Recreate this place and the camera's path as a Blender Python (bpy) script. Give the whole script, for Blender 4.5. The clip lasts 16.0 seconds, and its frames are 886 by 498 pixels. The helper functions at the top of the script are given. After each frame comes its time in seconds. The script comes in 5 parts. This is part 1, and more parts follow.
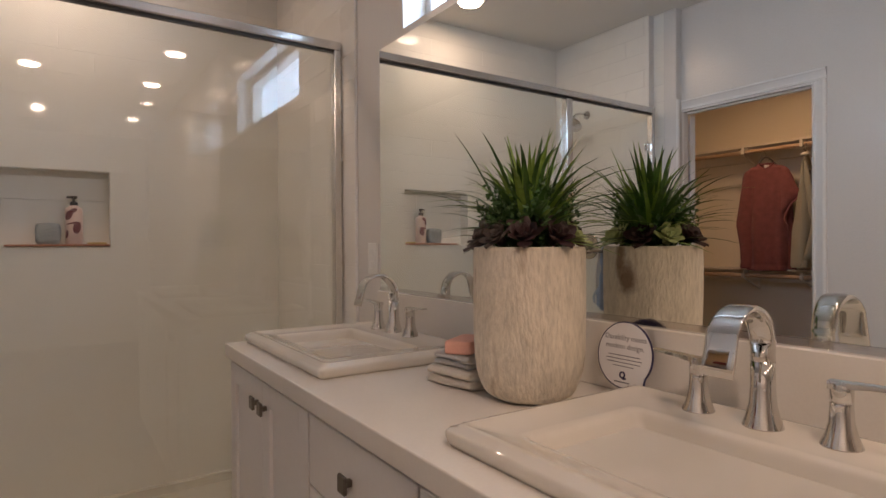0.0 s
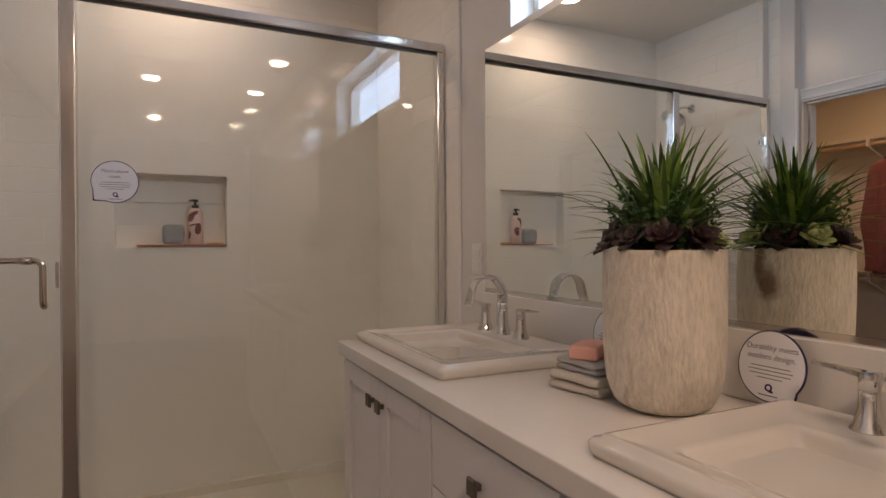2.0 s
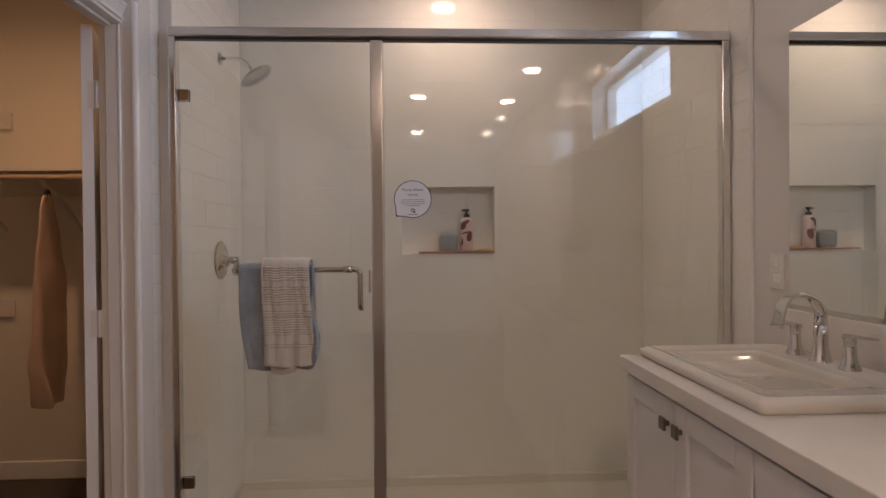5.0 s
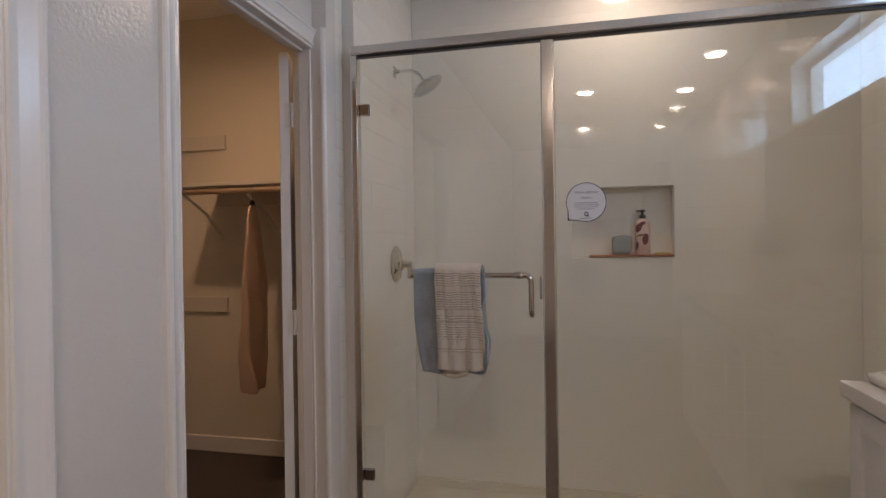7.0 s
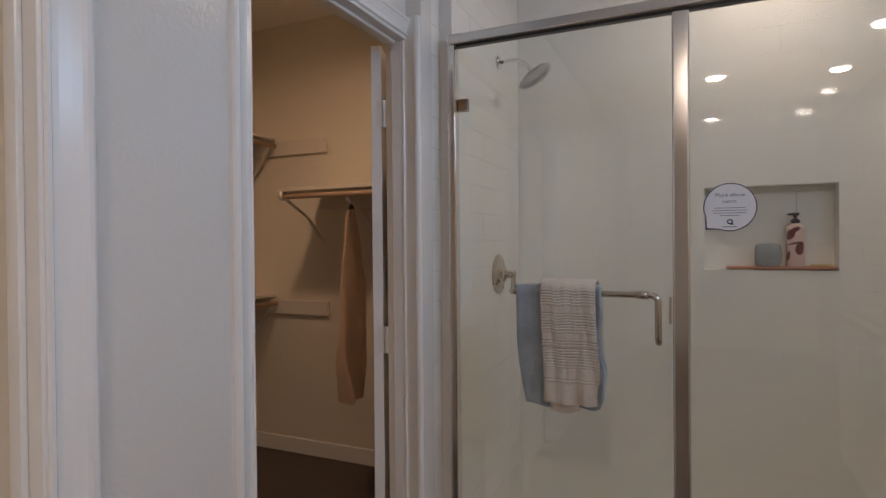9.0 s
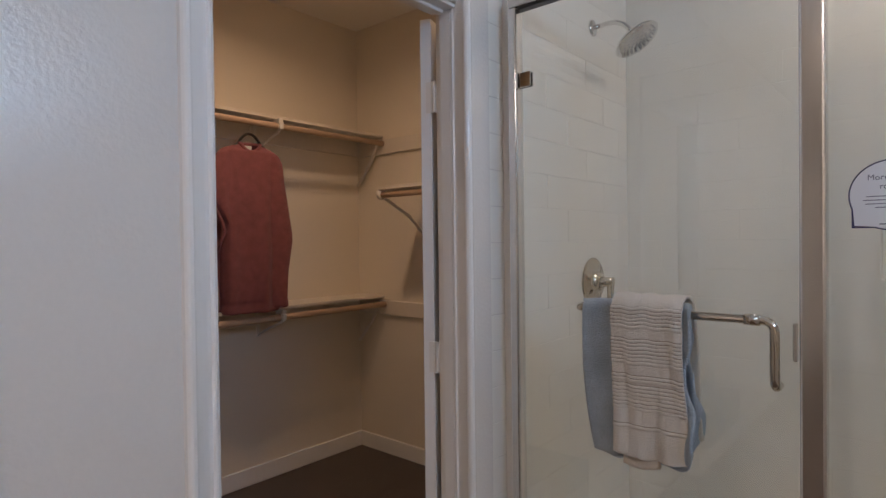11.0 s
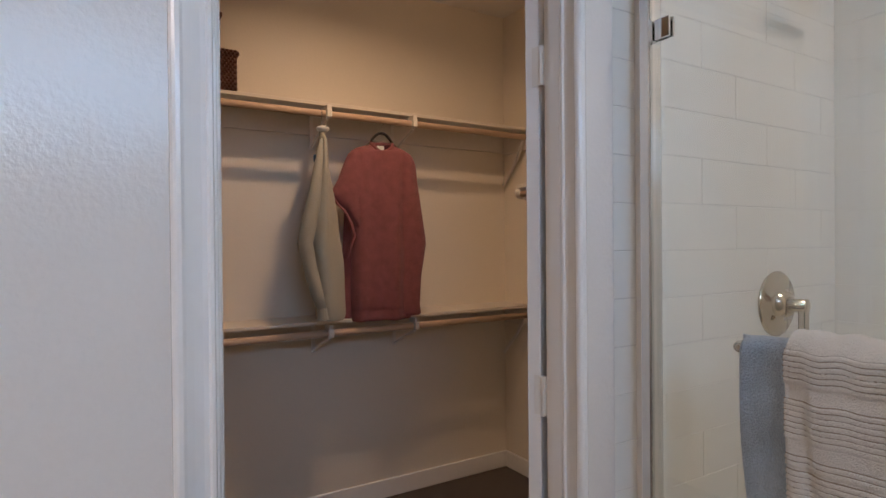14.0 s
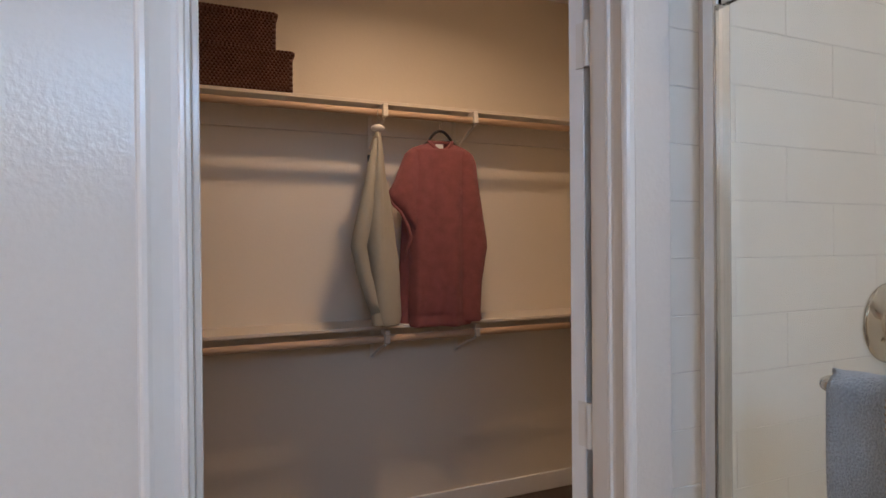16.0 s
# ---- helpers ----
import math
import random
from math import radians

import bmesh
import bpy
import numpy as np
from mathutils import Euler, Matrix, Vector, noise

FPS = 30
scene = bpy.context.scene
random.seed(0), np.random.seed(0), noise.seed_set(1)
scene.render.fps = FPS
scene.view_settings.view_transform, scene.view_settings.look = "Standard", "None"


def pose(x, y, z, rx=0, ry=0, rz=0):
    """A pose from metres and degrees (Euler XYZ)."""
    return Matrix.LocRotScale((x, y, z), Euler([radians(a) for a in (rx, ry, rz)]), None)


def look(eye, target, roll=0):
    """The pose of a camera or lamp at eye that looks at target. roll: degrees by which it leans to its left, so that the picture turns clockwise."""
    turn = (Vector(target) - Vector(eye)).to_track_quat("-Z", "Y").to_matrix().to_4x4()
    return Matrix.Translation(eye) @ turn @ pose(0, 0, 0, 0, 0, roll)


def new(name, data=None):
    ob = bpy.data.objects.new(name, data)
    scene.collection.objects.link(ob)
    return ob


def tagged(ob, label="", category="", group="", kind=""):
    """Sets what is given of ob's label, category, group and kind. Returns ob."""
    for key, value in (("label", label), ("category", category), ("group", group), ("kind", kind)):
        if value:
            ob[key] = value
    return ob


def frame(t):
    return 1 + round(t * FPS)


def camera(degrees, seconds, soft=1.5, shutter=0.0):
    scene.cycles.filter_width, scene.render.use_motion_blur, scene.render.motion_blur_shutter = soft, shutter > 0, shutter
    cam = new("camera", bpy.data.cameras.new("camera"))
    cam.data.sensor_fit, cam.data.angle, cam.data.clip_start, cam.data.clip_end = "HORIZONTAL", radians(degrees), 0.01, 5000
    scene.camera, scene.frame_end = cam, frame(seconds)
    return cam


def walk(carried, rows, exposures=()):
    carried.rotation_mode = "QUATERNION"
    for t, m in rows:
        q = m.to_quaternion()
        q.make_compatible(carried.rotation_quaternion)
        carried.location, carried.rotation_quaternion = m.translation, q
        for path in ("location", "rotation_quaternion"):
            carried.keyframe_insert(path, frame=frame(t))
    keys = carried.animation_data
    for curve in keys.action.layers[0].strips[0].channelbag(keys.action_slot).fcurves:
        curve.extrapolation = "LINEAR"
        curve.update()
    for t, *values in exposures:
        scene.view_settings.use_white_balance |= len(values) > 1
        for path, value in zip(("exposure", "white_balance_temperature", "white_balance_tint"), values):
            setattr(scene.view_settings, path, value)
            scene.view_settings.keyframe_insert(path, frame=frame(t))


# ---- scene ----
cam = camera(75.7, 16.0)
PATH = [
    (0, (0.111, -0.131, 1.243), (1.225, 1.53, 1.23), -0.3),
    (0.5, (0.101, -0.115, 1.246), (1.176, 1.571, 1.224), -0.5),
    (1, (0.073, -0.102, 1.242), (1.102, 1.613, 1.23), -0.1),
    (1.5, (0.064, -0.085, 1.253), (1.018, 1.673, 1.23), -0.4),
    (2, (0.04, -0.074, 1.249), (0.91, 1.727, 1.235), -0.2),
    (2.5, (0.022, -0.062, 1.253), (0.79, 1.784, 1.239), -0.3),
    (3, (0.006, -0.051, 1.26), (0.654, 1.841, 1.246), -0.4),
    (3.5, (-0.01, -0.041, 1.267), (0.503, 1.892, 1.254), -0.4),
    (4, (-0.036, -0.034, 1.274), (0.341, 1.93, 1.261), -0.5),
    (4.5, (-0.072, -0.03, 1.282), (0.168, 1.955, 1.266), -0.4),
    (5, (-0.099, -0.03, 1.295), (-0.008, 1.968, 1.276), -0.5),
    (5.2, (-0.099, -0.031, 1.298), (-0.079, 1.969, 1.285), -0.7),
    (7.3, (-0.154, 0.033, 1.316), (-0.673, 1.964, 1.3), -0.5),
    (7.5, (-0.168, 0.057, 1.316), (-0.719, 1.98, 1.299), -0.3),
    (8, (-0.193, 0.116, 1.327), (-0.833, 2.011, 1.308), -0.3),
    (8.5, (-0.197, 0.184, 1.351), (-0.931, 2.044, 1.33), -0.4),
    (9, (-0.191, 0.248, 1.362), (-1.013, 2.071, 1.343), -0.5),
    (9.2, (-0.177, 0.27, 1.379), (-1.042, 2.073, 1.351), -0.8),
    (11.3, (-0.041, 0.695, 1.38), (-1.38, 2.18, 1.361), -0.6),
    (11.5, (-0.036, 0.685, 1.369), (-1.393, 2.155, 1.355), -0.6),
    (12, (-0.048, 0.77, 1.371), (-1.489, 2.156, 1.354), -0.7),
    (12.5, (-0.078, 0.853, 1.377), (-1.593, 2.159, 1.363), -0.6),
    (13, (-0.113, 0.926, 1.393), (-1.701, 2.142, 1.375), -0.6),
    (13.5, (-0.137, 0.987, 1.392), (-1.79, 2.113, 1.377), -0.5),
    (14, (-0.156, 1.057, 1.39), (-1.866, 2.095, 1.376), -0.5),
    (14.5, (-0.172, 1.123, 1.395), (-1.928, 2.081, 1.38), -0.6),
    (15, (-0.19, 1.183, 1.395), (-1.985, 2.067, 1.383), -0.5),
    (15.5, (-0.21, 1.227, 1.399), (-2.035, 2.044, 1.387), -0.6),
    (16, (-0.222, 1.234, 1.401), (-2.069, 2.003, 1.39), -0.5),
]
EXPOSURES = [(0.0, 0.11, 6650, 25), (5.0, 0.02, 6600, 27), (7.5, 0.05, 6100, 19), (9.0, 0.08, 5900, 18), (12.5, 0.39, 5680, 17), (16.0, 0.58, 5720, 17)]
walk(cam, [(t, look(eye, target, roll)) for t, eye, target, roll in PATH], EXPOSURES)

# ---- world, sun, lamps ----
world = bpy.data.worlds.new("sky")
scene.world = world
world.use_nodes = True
wn = world.node_tree.nodes
sky = wn.new("ShaderNodeTexSky")
sky.sky_type, sky.sun_disc = "NISHITA", False
sky.sun_elevation, sky.sun_rotation = radians(48), radians(250)
world.node_tree.links.new(sky.outputs[0], wn["Background"].inputs[0])
wn["Background"].inputs[1].default_value = 0.15
sun = new("sun", bpy.data.lights.new("sun", "SUN"))
sun.data.energy, sun.data.angle, sun.data.color = 3.0, radians(0.5), (1.0, 0.95, 0.88)
sun.matrix_world = look((-8, -3, 9), (0, 0, 0))

BATH_Z, CLOSET_Z = 2.665, 2.80
WARM = (1.0, 0.78, 0.56)


def area_lamp(name, eye, target, size, watts, colour):
    ob = new(name, bpy.data.lights.new(name, "AREA"))
    ob.data.shape, ob.data.size = "DISK", size
    ob.data.energy, ob.data.color = watts, colour
    ob.matrix_world = look(eye, target)
    return ob


def window_lamp(name, eye, target, w, h, watts, colour):
    ob = new(name, bpy.data.lights.new(name, "AREA"))
    ob.data.shape, ob.data.size, ob.data.size_y = "RECTANGLE", w, h
    ob.data.energy, ob.data.color = watts, colour
    ob.matrix_world = look(eye, target)
    return ob


BATH_LAMPS = [(0.065, 2.54), (-0.075, -1.10), (0.82, -0.28), (0.78, -1.25)]
LAMP_WATTS = (3.4, 18.0, 1.8, 3.4)
for (lx, ly), watts in zip(BATH_LAMPS, LAMP_WATTS):
    area_lamp("ceiling_lamp_light", (lx, ly, BATH_Z - 0.02), (lx, ly, 0), 0.12, watts, WARM)
area_lamp("closet_lamp_light", (-1.99, 2.08, CLOSET_Z - 0.03), (-1.99, 2.08, 0), 0.14, 7.8, (1.0, 0.62, 0.31)).data.spread = radians(159)
# daylight in the transom
window_lamp("transom_daylight", (1.31, 0.45, 2.40), (0.0, 0.45, 2.40), 2.9, 1.3, 118.0, (0.53, 0.765, 1.0))

# ---- materials ----


def mat(name, base, rough=0.5, metal=0.0, var=0.06, scale=3.0, fine=60.0, bump=0.05, spot=None, spot_at=0.62, coat=0.0,
        transmission=0.0, ior=1.45, sheen=0.0, stretch=(1, 1, 1), rough_var=0.06, bump_dist=0.002, subsurface=0.0, per_piece=0.0):
    m = bpy.data.materials.new(name)
    m.use_nodes = True
    n, ln = m.node_tree.nodes, m.node_tree.links
    b = n["Principled BSDF"]
    b.inputs["Metallic"].default_value = metal
    b.inputs["IOR"].default_value = ior
    b.inputs["Coat Weight"].default_value = coat
    b.inputs["Transmission Weight"].default_value = transmission
    b.inputs["Sheen Weight"].default_value = sheen
    b.inputs["Subsurface Weight"].default_value = subsurface
    co = n.new("ShaderNodeTexCoord")
    mp = n.new("ShaderNodeMapping")
    mp.inputs["Scale"].default_value = stretch
    ln.new(co.outputs["Object"], mp.inputs[0])
    big, small = n.new("ShaderNodeTexNoise"), n.new("ShaderNodeTexNoise")
    big.inputs["Scale"].default_value, big.inputs["Detail"].default_value = scale, 4.0
    small.inputs["Scale"].default_value, small.inputs["Detail"].default_value = fine, 3.0
    ln.new(mp.outputs[0], big.inputs[0])
    ln.new(mp.outputs[0], small.inputs[0])
    mix = n.new("ShaderNodeMath")
    mix.operation = "ADD"
    ln.new(big.outputs[0], mix.inputs[0])
    ln.new(small.outputs[0], mix.inputs[1])
    last = mix.outputs[0]
    if per_piece:
        info = n.new("ShaderNodeObjectInfo")
        mul = n.new("ShaderNodeMath")
        mul.operation = "MULTIPLY_ADD"
        mul.inputs[1].default_value = per_piece
        ln.new(info.outputs["Random"], mul.inputs[0])
        ln.new(last, mul.inputs[2])
        last = mul.outputs[0]
    ramp = n.new("ShaderNodeMapRange")
    ramp.inputs["From Min"].default_value, ramp.inputs["From Max"].default_value = 0.6, 1.4 + per_piece
    ramp.inputs["To Min"].default_value, ramp.inputs["To Max"].default_value = 1 - var, 1 + var
    ln.new(last, ramp.inputs[0])
    hsv = n.new("ShaderNodeHueSaturation")
    hsv.inputs["Color"].default_value = (*base, 1)
    ln.new(ramp.outputs[0], hsv.inputs["Value"])
    colour = hsv.outputs[0]
    if spot:
        sr = n.new("ShaderNodeValToRGB")
        sr.color_ramp.elements[0].position, sr.color_ramp.elements[1].position = spot_at - 0.1, spot_at + 0.06
        ln.new(big.outputs[0], sr.inputs[0])
        mx = n.new("ShaderNodeMixRGB")
        mx.inputs[2].default_value = (*spot, 1)
        ln.new(sr.outputs[0], mx.inputs[0])
        ln.new(colour, mx.inputs[1])
        colour = mx.outputs[0]
    ln.new(colour, b.inputs["Base Color"])
    rr = n.new("ShaderNodeMapRange")
    rr.inputs["To Min"].default_value, rr.inputs["To Max"].default_value = max(0.0, rough - rough_var), min(1.0, rough + rough_var)
    ln.new(big.outputs[0], rr.inputs[0])
    ln.new(rr.outputs[0], b.inputs["Roughness"])
    if bump:
        bp = n.new("ShaderNodeBump")
        bp.inputs["Strength"].default_value, bp.inputs["Distance"].default_value = bump, bump_dist
        ln.new(small.outputs[0], bp.inputs["Height"])
        ln.new(bp.outputs[0], b.inputs["Normal"])
    return m


M = {
    "paint": mat("satin_wall_paint", (0.76, 0.73, 0.69), 0.16, var=0.02, scale=1.2, fine=110, bump=0.34, bump_dist=0.003),
    "closet_paint": mat("closet_wall_paint", (0.78, 0.72, 0.62), 0.45, var=0.02, scale=1.2, fine=110, bump=0.12, bump_dist=0.003),
    "ceiling": mat("ceiling_paint", (0.78, 0.76, 0.72), 0.7, var=0.02, fine=90, bump=0.3),
    "trim": mat("semi_gloss_trim_paint", (0.86, 0.85, 0.83), 0.20, var=0.015, scale=2, fine=40, bump=0.03),
    "tile": mat("glazed_white_tile", (0.88, 0.855, 0.79), 0.035, var=0.03, scale=4, fine=9, bump=0.03, rough_var=0.015, per_piece=0.12),
    "grout": mat("pale_grout", (0.80, 0.78, 0.72), 0.7, var=0.06, scale=6, fine=200, bump=0.2),
    "pan": mat("shower_pan_acrylic", (0.80, 0.76, 0.66), 0.25, var=0.03, fine=30, bump=0.02),
    "chrome": mat("polished_chrome", (0.70, 0.69, 0.67), 0.03, 1.0, var=0.03, fine=20, bump=0.0, rough_var=0.015),
    "rail": mat("bright_aluminium_frame", (0.72, 0.71, 0.69), 0.16, 1.0, var=0.05, scale=8, fine=120, bump=0.01, stretch=(1, 1, 0.1)),
    "nickel": mat("polished_nickel", (0.64, 0.58, 0.49), 0.06, 1.0, var=0.04, fine=30, bump=0.0),
    "mirror": mat("mirror_silver", (0.86, 0.88, 0.85), 0.005, 1.0, var=0.0, bump=0.0, rough_var=0.0),
    "quartz": mat("white_quartz", (0.79, 0.755, 0.70), 0.16, var=0.03, scale=5, fine=180, bump=0.0, rough_var=0.03),
    "ceramic": mat("glazed_ceramic", (0.70, 0.66, 0.59), 0.07, var=0.012, fine=12, bump=0.015, coat=0.5, rough_var=0.02),
    "cabinet": mat("white_cabinet_paint", (0.77, 0.755, 0.74), 0.32, var=0.02, scale=3, fine=70, bump=0.02),
    "knob": mat("aged_pewter", (0.20, 0.175, 0.15), 0.36, 0.9, var=0.15, scale=40, fine=200, bump=0.05),
    "tilefloor": mat("dark_floor_tile", (0.13, 0.10, 0.08), 0.4, var=0.12, scale=5, fine=60, bump=0.05),
    "carpet": mat("brown_carpet", (0.075, 0.055, 0.045), 0.95, var=0.3, scale=8, fine=350, bump=0.9, bump_dist=0.006, sheen=0.2),
    "plate": mat("white_plastic", (0.80, 0.79, 0.75), 0.3, var=0.01, bump=0.0),
    "lamp_trim": mat("white_lamp_trim", (0.82, 0.81, 0.79), 0.4, var=0.01, bump=0.0),
    "pot": mat("cream_carved_planter", (0.69, 0.62, 0.51), 0.62, var=0.22, scale=22, fine=110, bump=0.8, bump_dist=0.006, spot=(0.36, 0.27, 0.19), spot_at=0.70, stretch=(1.4, 1.4, 0.42)),
    "soil": mat("dark_soil", (0.03, 0.022, 0.018), 0.95, var=0.3, fine=120, bump=0.6),
    "grass": mat("artificial_grass_leaf", (0.05, 0.12, 0.022), 0.40, var=0.45, scale=14, fine=60, bump=0.0),
    "grass_tip": mat("light_grass_leaf", (0.19, 0.31, 0.055), 0.40, var=0.35, scale=14, fine=60, bump=0.0),
    "moss": mat("dark_green_filler", (0.045, 0.11, 0.028), 0.55, var=0.4, scale=20, fine=90, bump=0.0),
    "succ_green": mat("pale_green_succulent", (0.36, 0.42, 0.18), 0.5, var=0.25, scale=18, fine=80, bump=0.05),
    "succ_dark": mat("burgundy_succulent", (0.035, 0.014, 0.014), 0.45, var=0.4, scale=18, fine=80, bump=0.05),
    "succ_grey": mat("grey_brown_succulent", (0.070, 0.052, 0.045), 0.5, var=0.3, scale=18, fine=80, bump=0.05),
    "blue_terry": mat("blue_terry_cloth", (0.39, 0.46, 0.53), 0.95, var=0.26, scale=16, fine=320, bump=1.0, bump_dist=0.007, sheen=0.3),
    "cream_terry": mat("cream_terry_cloth", (0.72, 0.66, 0.57), 0.95, var=0.10, scale=9, fine=420, bump=1.0, bump_dist=0.004, sheen=0.3),
    "tan_band": mat("woven_tan_band", (0.38, 0.31, 0.235), 0.9, var=0.12, scale=9, fine=300, bump=0.6, bump_dist=0.003),
    "grey_terry": mat("grey_terry_cloth", (0.50, 0.50, 0.49), 0.95, var=0.12, scale=9, fine=420, bump=1.0, bump_dist=0.004, sheen=0.3),
    "pink": mat("pink_sponge", (0.78, 0.42, 0.33), 0.8, var=0.06, scale=20, fine=220, bump=0.4),
    "sign": mat("white_sign_board", (0.80, 0.80, 0.82), 0.45, var=0.01, bump=0.0),
    "navy": mat("navy_print", (0.025, 0.022, 0.09), 0.5, var=0.02, bump=0.0),
    "greytext": mat("grey_print", (0.15, 0.15, 0.19), 0.5, var=0.02, bump=0.0),
    "black": mat("black_plastic", (0.015, 0.014, 0.014), 0.35, var=0.1, bump=0.0),
    "board": mat("reddish_wood_board", (0.42, 0.17, 0.09), 0.5, var=0.2, scale=9, fine=60, bump=0.1, stretch=(0.2, 1, 1)),
    "bottle": mat("pale_pink_bottle", (0.78, 0.60, 0.54), 0.28, var=0.02, bump=0.0),
    "label_dark": mat("dark_red_label_print", (0.16, 0.03, 0.04), 0.4, var=0.05, bump=0.0),
    "loofah": mat("grey_blue_loofah", (0.33, 0.37, 0.38), 0.9, var=0.25, scale=30, fine=120, bump=1.0, bump_dist=0.006),
    "soap": mat("yellow_soap", (0.62, 0.47, 0.18), 0.45, var=0.06, bump=0.03),
    "shelf": mat("shelf_white_paint", (0.72, 0.67, 0.60), 0.4, var=0.04, fine=50, bump=0.03),
    "rod": mat("raw_wood_rod", (0.56, 0.41, 0.29), 0.5, var=0.12, scale=10, fine=80, bump=0.08, stretch=(1, 0.12, 1)),
    "socket": mat("white_plastic_socket", (0.76, 0.73, 0.68), 0.4, var=0.02, bump=0.0),
    "wicker": mat("dark_brown_wicker", (0.15, 0.072, 0.055), 0.55, var=0.4, scale=20, fine=160, bump=0.3),
    "maroon": mat("maroon_knit", (0.24, 0.078, 0.078), 0.95, var=0.22, scale=26, fine=300, bump=0.8, bump_dist=0.004, sheen=0.08),
    "olive": mat("grey_green_cotton", (0.37, 0.35, 0.28), 0.9, var=0.1, scale=6, fine=300, bump=0.5, bump_dist=0.002, sheen=0.1),
    "tan": mat("tan_knit", (0.62, 0.44, 0.33), 0.95, var=0.14, scale=6, fine=260, bump=0.8, bump_dist=0.003, sheen=0.2),
    "label_cloth": mat("white_woven_label", (0.75, 0.73, 0.70), 0.8, var=0.05, bump=0.1),
}


def stain(m, centre, size, colour):
    """A brown soaked patch round a point of the thing, with a ragged edge."""
    n, ln = m.node_tree.nodes, m.node_tree.links
    b = n["Principled BSDF"]
    old = b.inputs["Base Color"].links[0].from_socket
    co, sub, sc, ln3, nz = n.new("ShaderNodeTexCoord"), n.new("ShaderNodeVectorMath"), n.new("ShaderNodeVectorMath"), n.new("ShaderNodeVectorMath"), n.new("ShaderNodeTexNoise")
    sub.operation, sc.operation, ln3.operation = "SUBTRACT", "DIVIDE", "LENGTH"
    sub.inputs[1].default_value, sc.inputs[1].default_value = centre, size
    nz.inputs["Scale"].default_value, nz.inputs["Detail"].default_value = 45.0, 4.0
    add, rng, mx = n.new("ShaderNodeMath"), n.new("ShaderNodeMapRange"), n.new("ShaderNodeMixRGB")
    ln.new(co.outputs["Object"], sub.inputs[0])
    ln.new(sub.outputs[0], sc.inputs[0])
    ln.new(sc.outputs[0], ln3.inputs[0])
    ln.new(co.outputs["Object"], nz.inputs[0])
    ln.new(ln3.outputs["Value"], add.inputs[0])
    ln.new(nz.outputs[0], add.inputs[1])
    rng.inputs["From Min"].default_value, rng.inputs["From Max"].default_value = 0.95, 1.6
    rng.inputs["To Min"].default_value, rng.inputs["To Max"].default_value = 0.85, 0.0
    ln.new(add.outputs[0], rng.inputs[0])
    ln.new(rng.outputs[0], mx.inputs[0])
    ln.new(old, mx.inputs[1])
    mx.inputs[2].default_value = (*colour, 1)
    ln.new(mx.outputs[0], b.inputs["Base Color"])


stain(M["pot"], (0.076, -0.079, 0.225), (0.026, 0.026, 0.040), (0.17, 0.085, 0.045))
stain(M["pot"], (0.088, -0.066, 0.272), (0.016, 0.016, 0.050), (0.20, 0.11, 0.06))


def glass_mat(name, rough=0.0, tint=(0.97, 0.985, 0.975)):
    """Thin clear pane: straight through, with a sharp surface reflection."""
    m = bpy.data.materials.new(name)
    m.use_nodes = True
    n, ln = m.node_tree.nodes, m.node_tree.links
    n.remove(n["Principled BSDF"])
    tr, gl, lw, mx = n.new("ShaderNodeBsdfTransparent"), n.new("ShaderNodeBsdfGlossy"), n.new("ShaderNodeLayerWeight"), n.new("ShaderNodeMixShader")
    tr.inputs[0].default_value = (*tint, 1)
    gl.inputs["Roughness"].default_value = rough
    lw.inputs[0].default_value = 0.5
    power, fac = n.new("ShaderNodeMath"), n.new("ShaderNodeMath")
    power.operation, fac.operation = "POWER", "MULTIPLY_ADD"
    power.inputs[1].default_value = 5.0
    fac.inputs[1].default_value, fac.inputs[2].default_value = 0.93, 0.07
    ln.new(lw.outputs["Facing"], power.inputs[0])
    ln.new(power.outputs[0], fac.inputs[0])
    ln.new(fac.outputs[0], mx.inputs[0])
    ln.new(tr.outputs[0], mx.inputs[1])
    ln.new(gl.outputs[0], mx.inputs[2])
    ln.new(mx.outputs[0], n["Material Output"].inputs[0])
    return m


M["glass"] = glass_mat("clear_shower_glass")
M["pane"] = glass_mat("window_pane_glass")


def glow_mat(name, colour, strength):
    m = bpy.data.materials.new(name)
    m.use_nodes = True
    b = m.node_tree.nodes["Principled BSDF"]
    b.inputs["Base Color"].default_value = (0.9, 0.88, 0.84, 1)
    b.inputs["Emission Color"].default_value = (*colour, 1)
    b.inputs["Emission Strength"].default_value = strength
    return m


M["lens"] = glow_mat("lit_lamp_lens", (1.0, 0.82, 0.62), 14.0)

# ---- mesh helpers ----


def link_mesh(name, bm, material, smooth=False):
    me = bpy.data.meshes.new(name)
    bm.normal_update()
    bm.to_mesh(me)
    bm.free()
    me.materials.append(material)
    if smooth:
        for p in me.polygons:
            p.use_smooth = True
    return new(name, me)


def thing(name, place=(0, 0, 0), rz=0.0, label="", category="", group="", rx=0.0, ry=0.0):
    ob = new(name)
    ob.empty_display_size = 0.05
    ob.matrix_basis = pose(*place, rx, ry, rz)
    return tagged(ob, label, category, group)


def part(name, bm, material, parent, label="", smooth=False):
    ob = link_mesh(name, bm, material, smooth)
    ob.parent = parent
    return tagged(ob, label)


def solid(name, bm, material, label, category, group="", kind="", smooth=False, place=None):
    ob = link_mesh(name, bm, material, smooth)
    if place is not None:
        ob.matrix_basis = place
    return tagged(ob, label, category, group, kind)


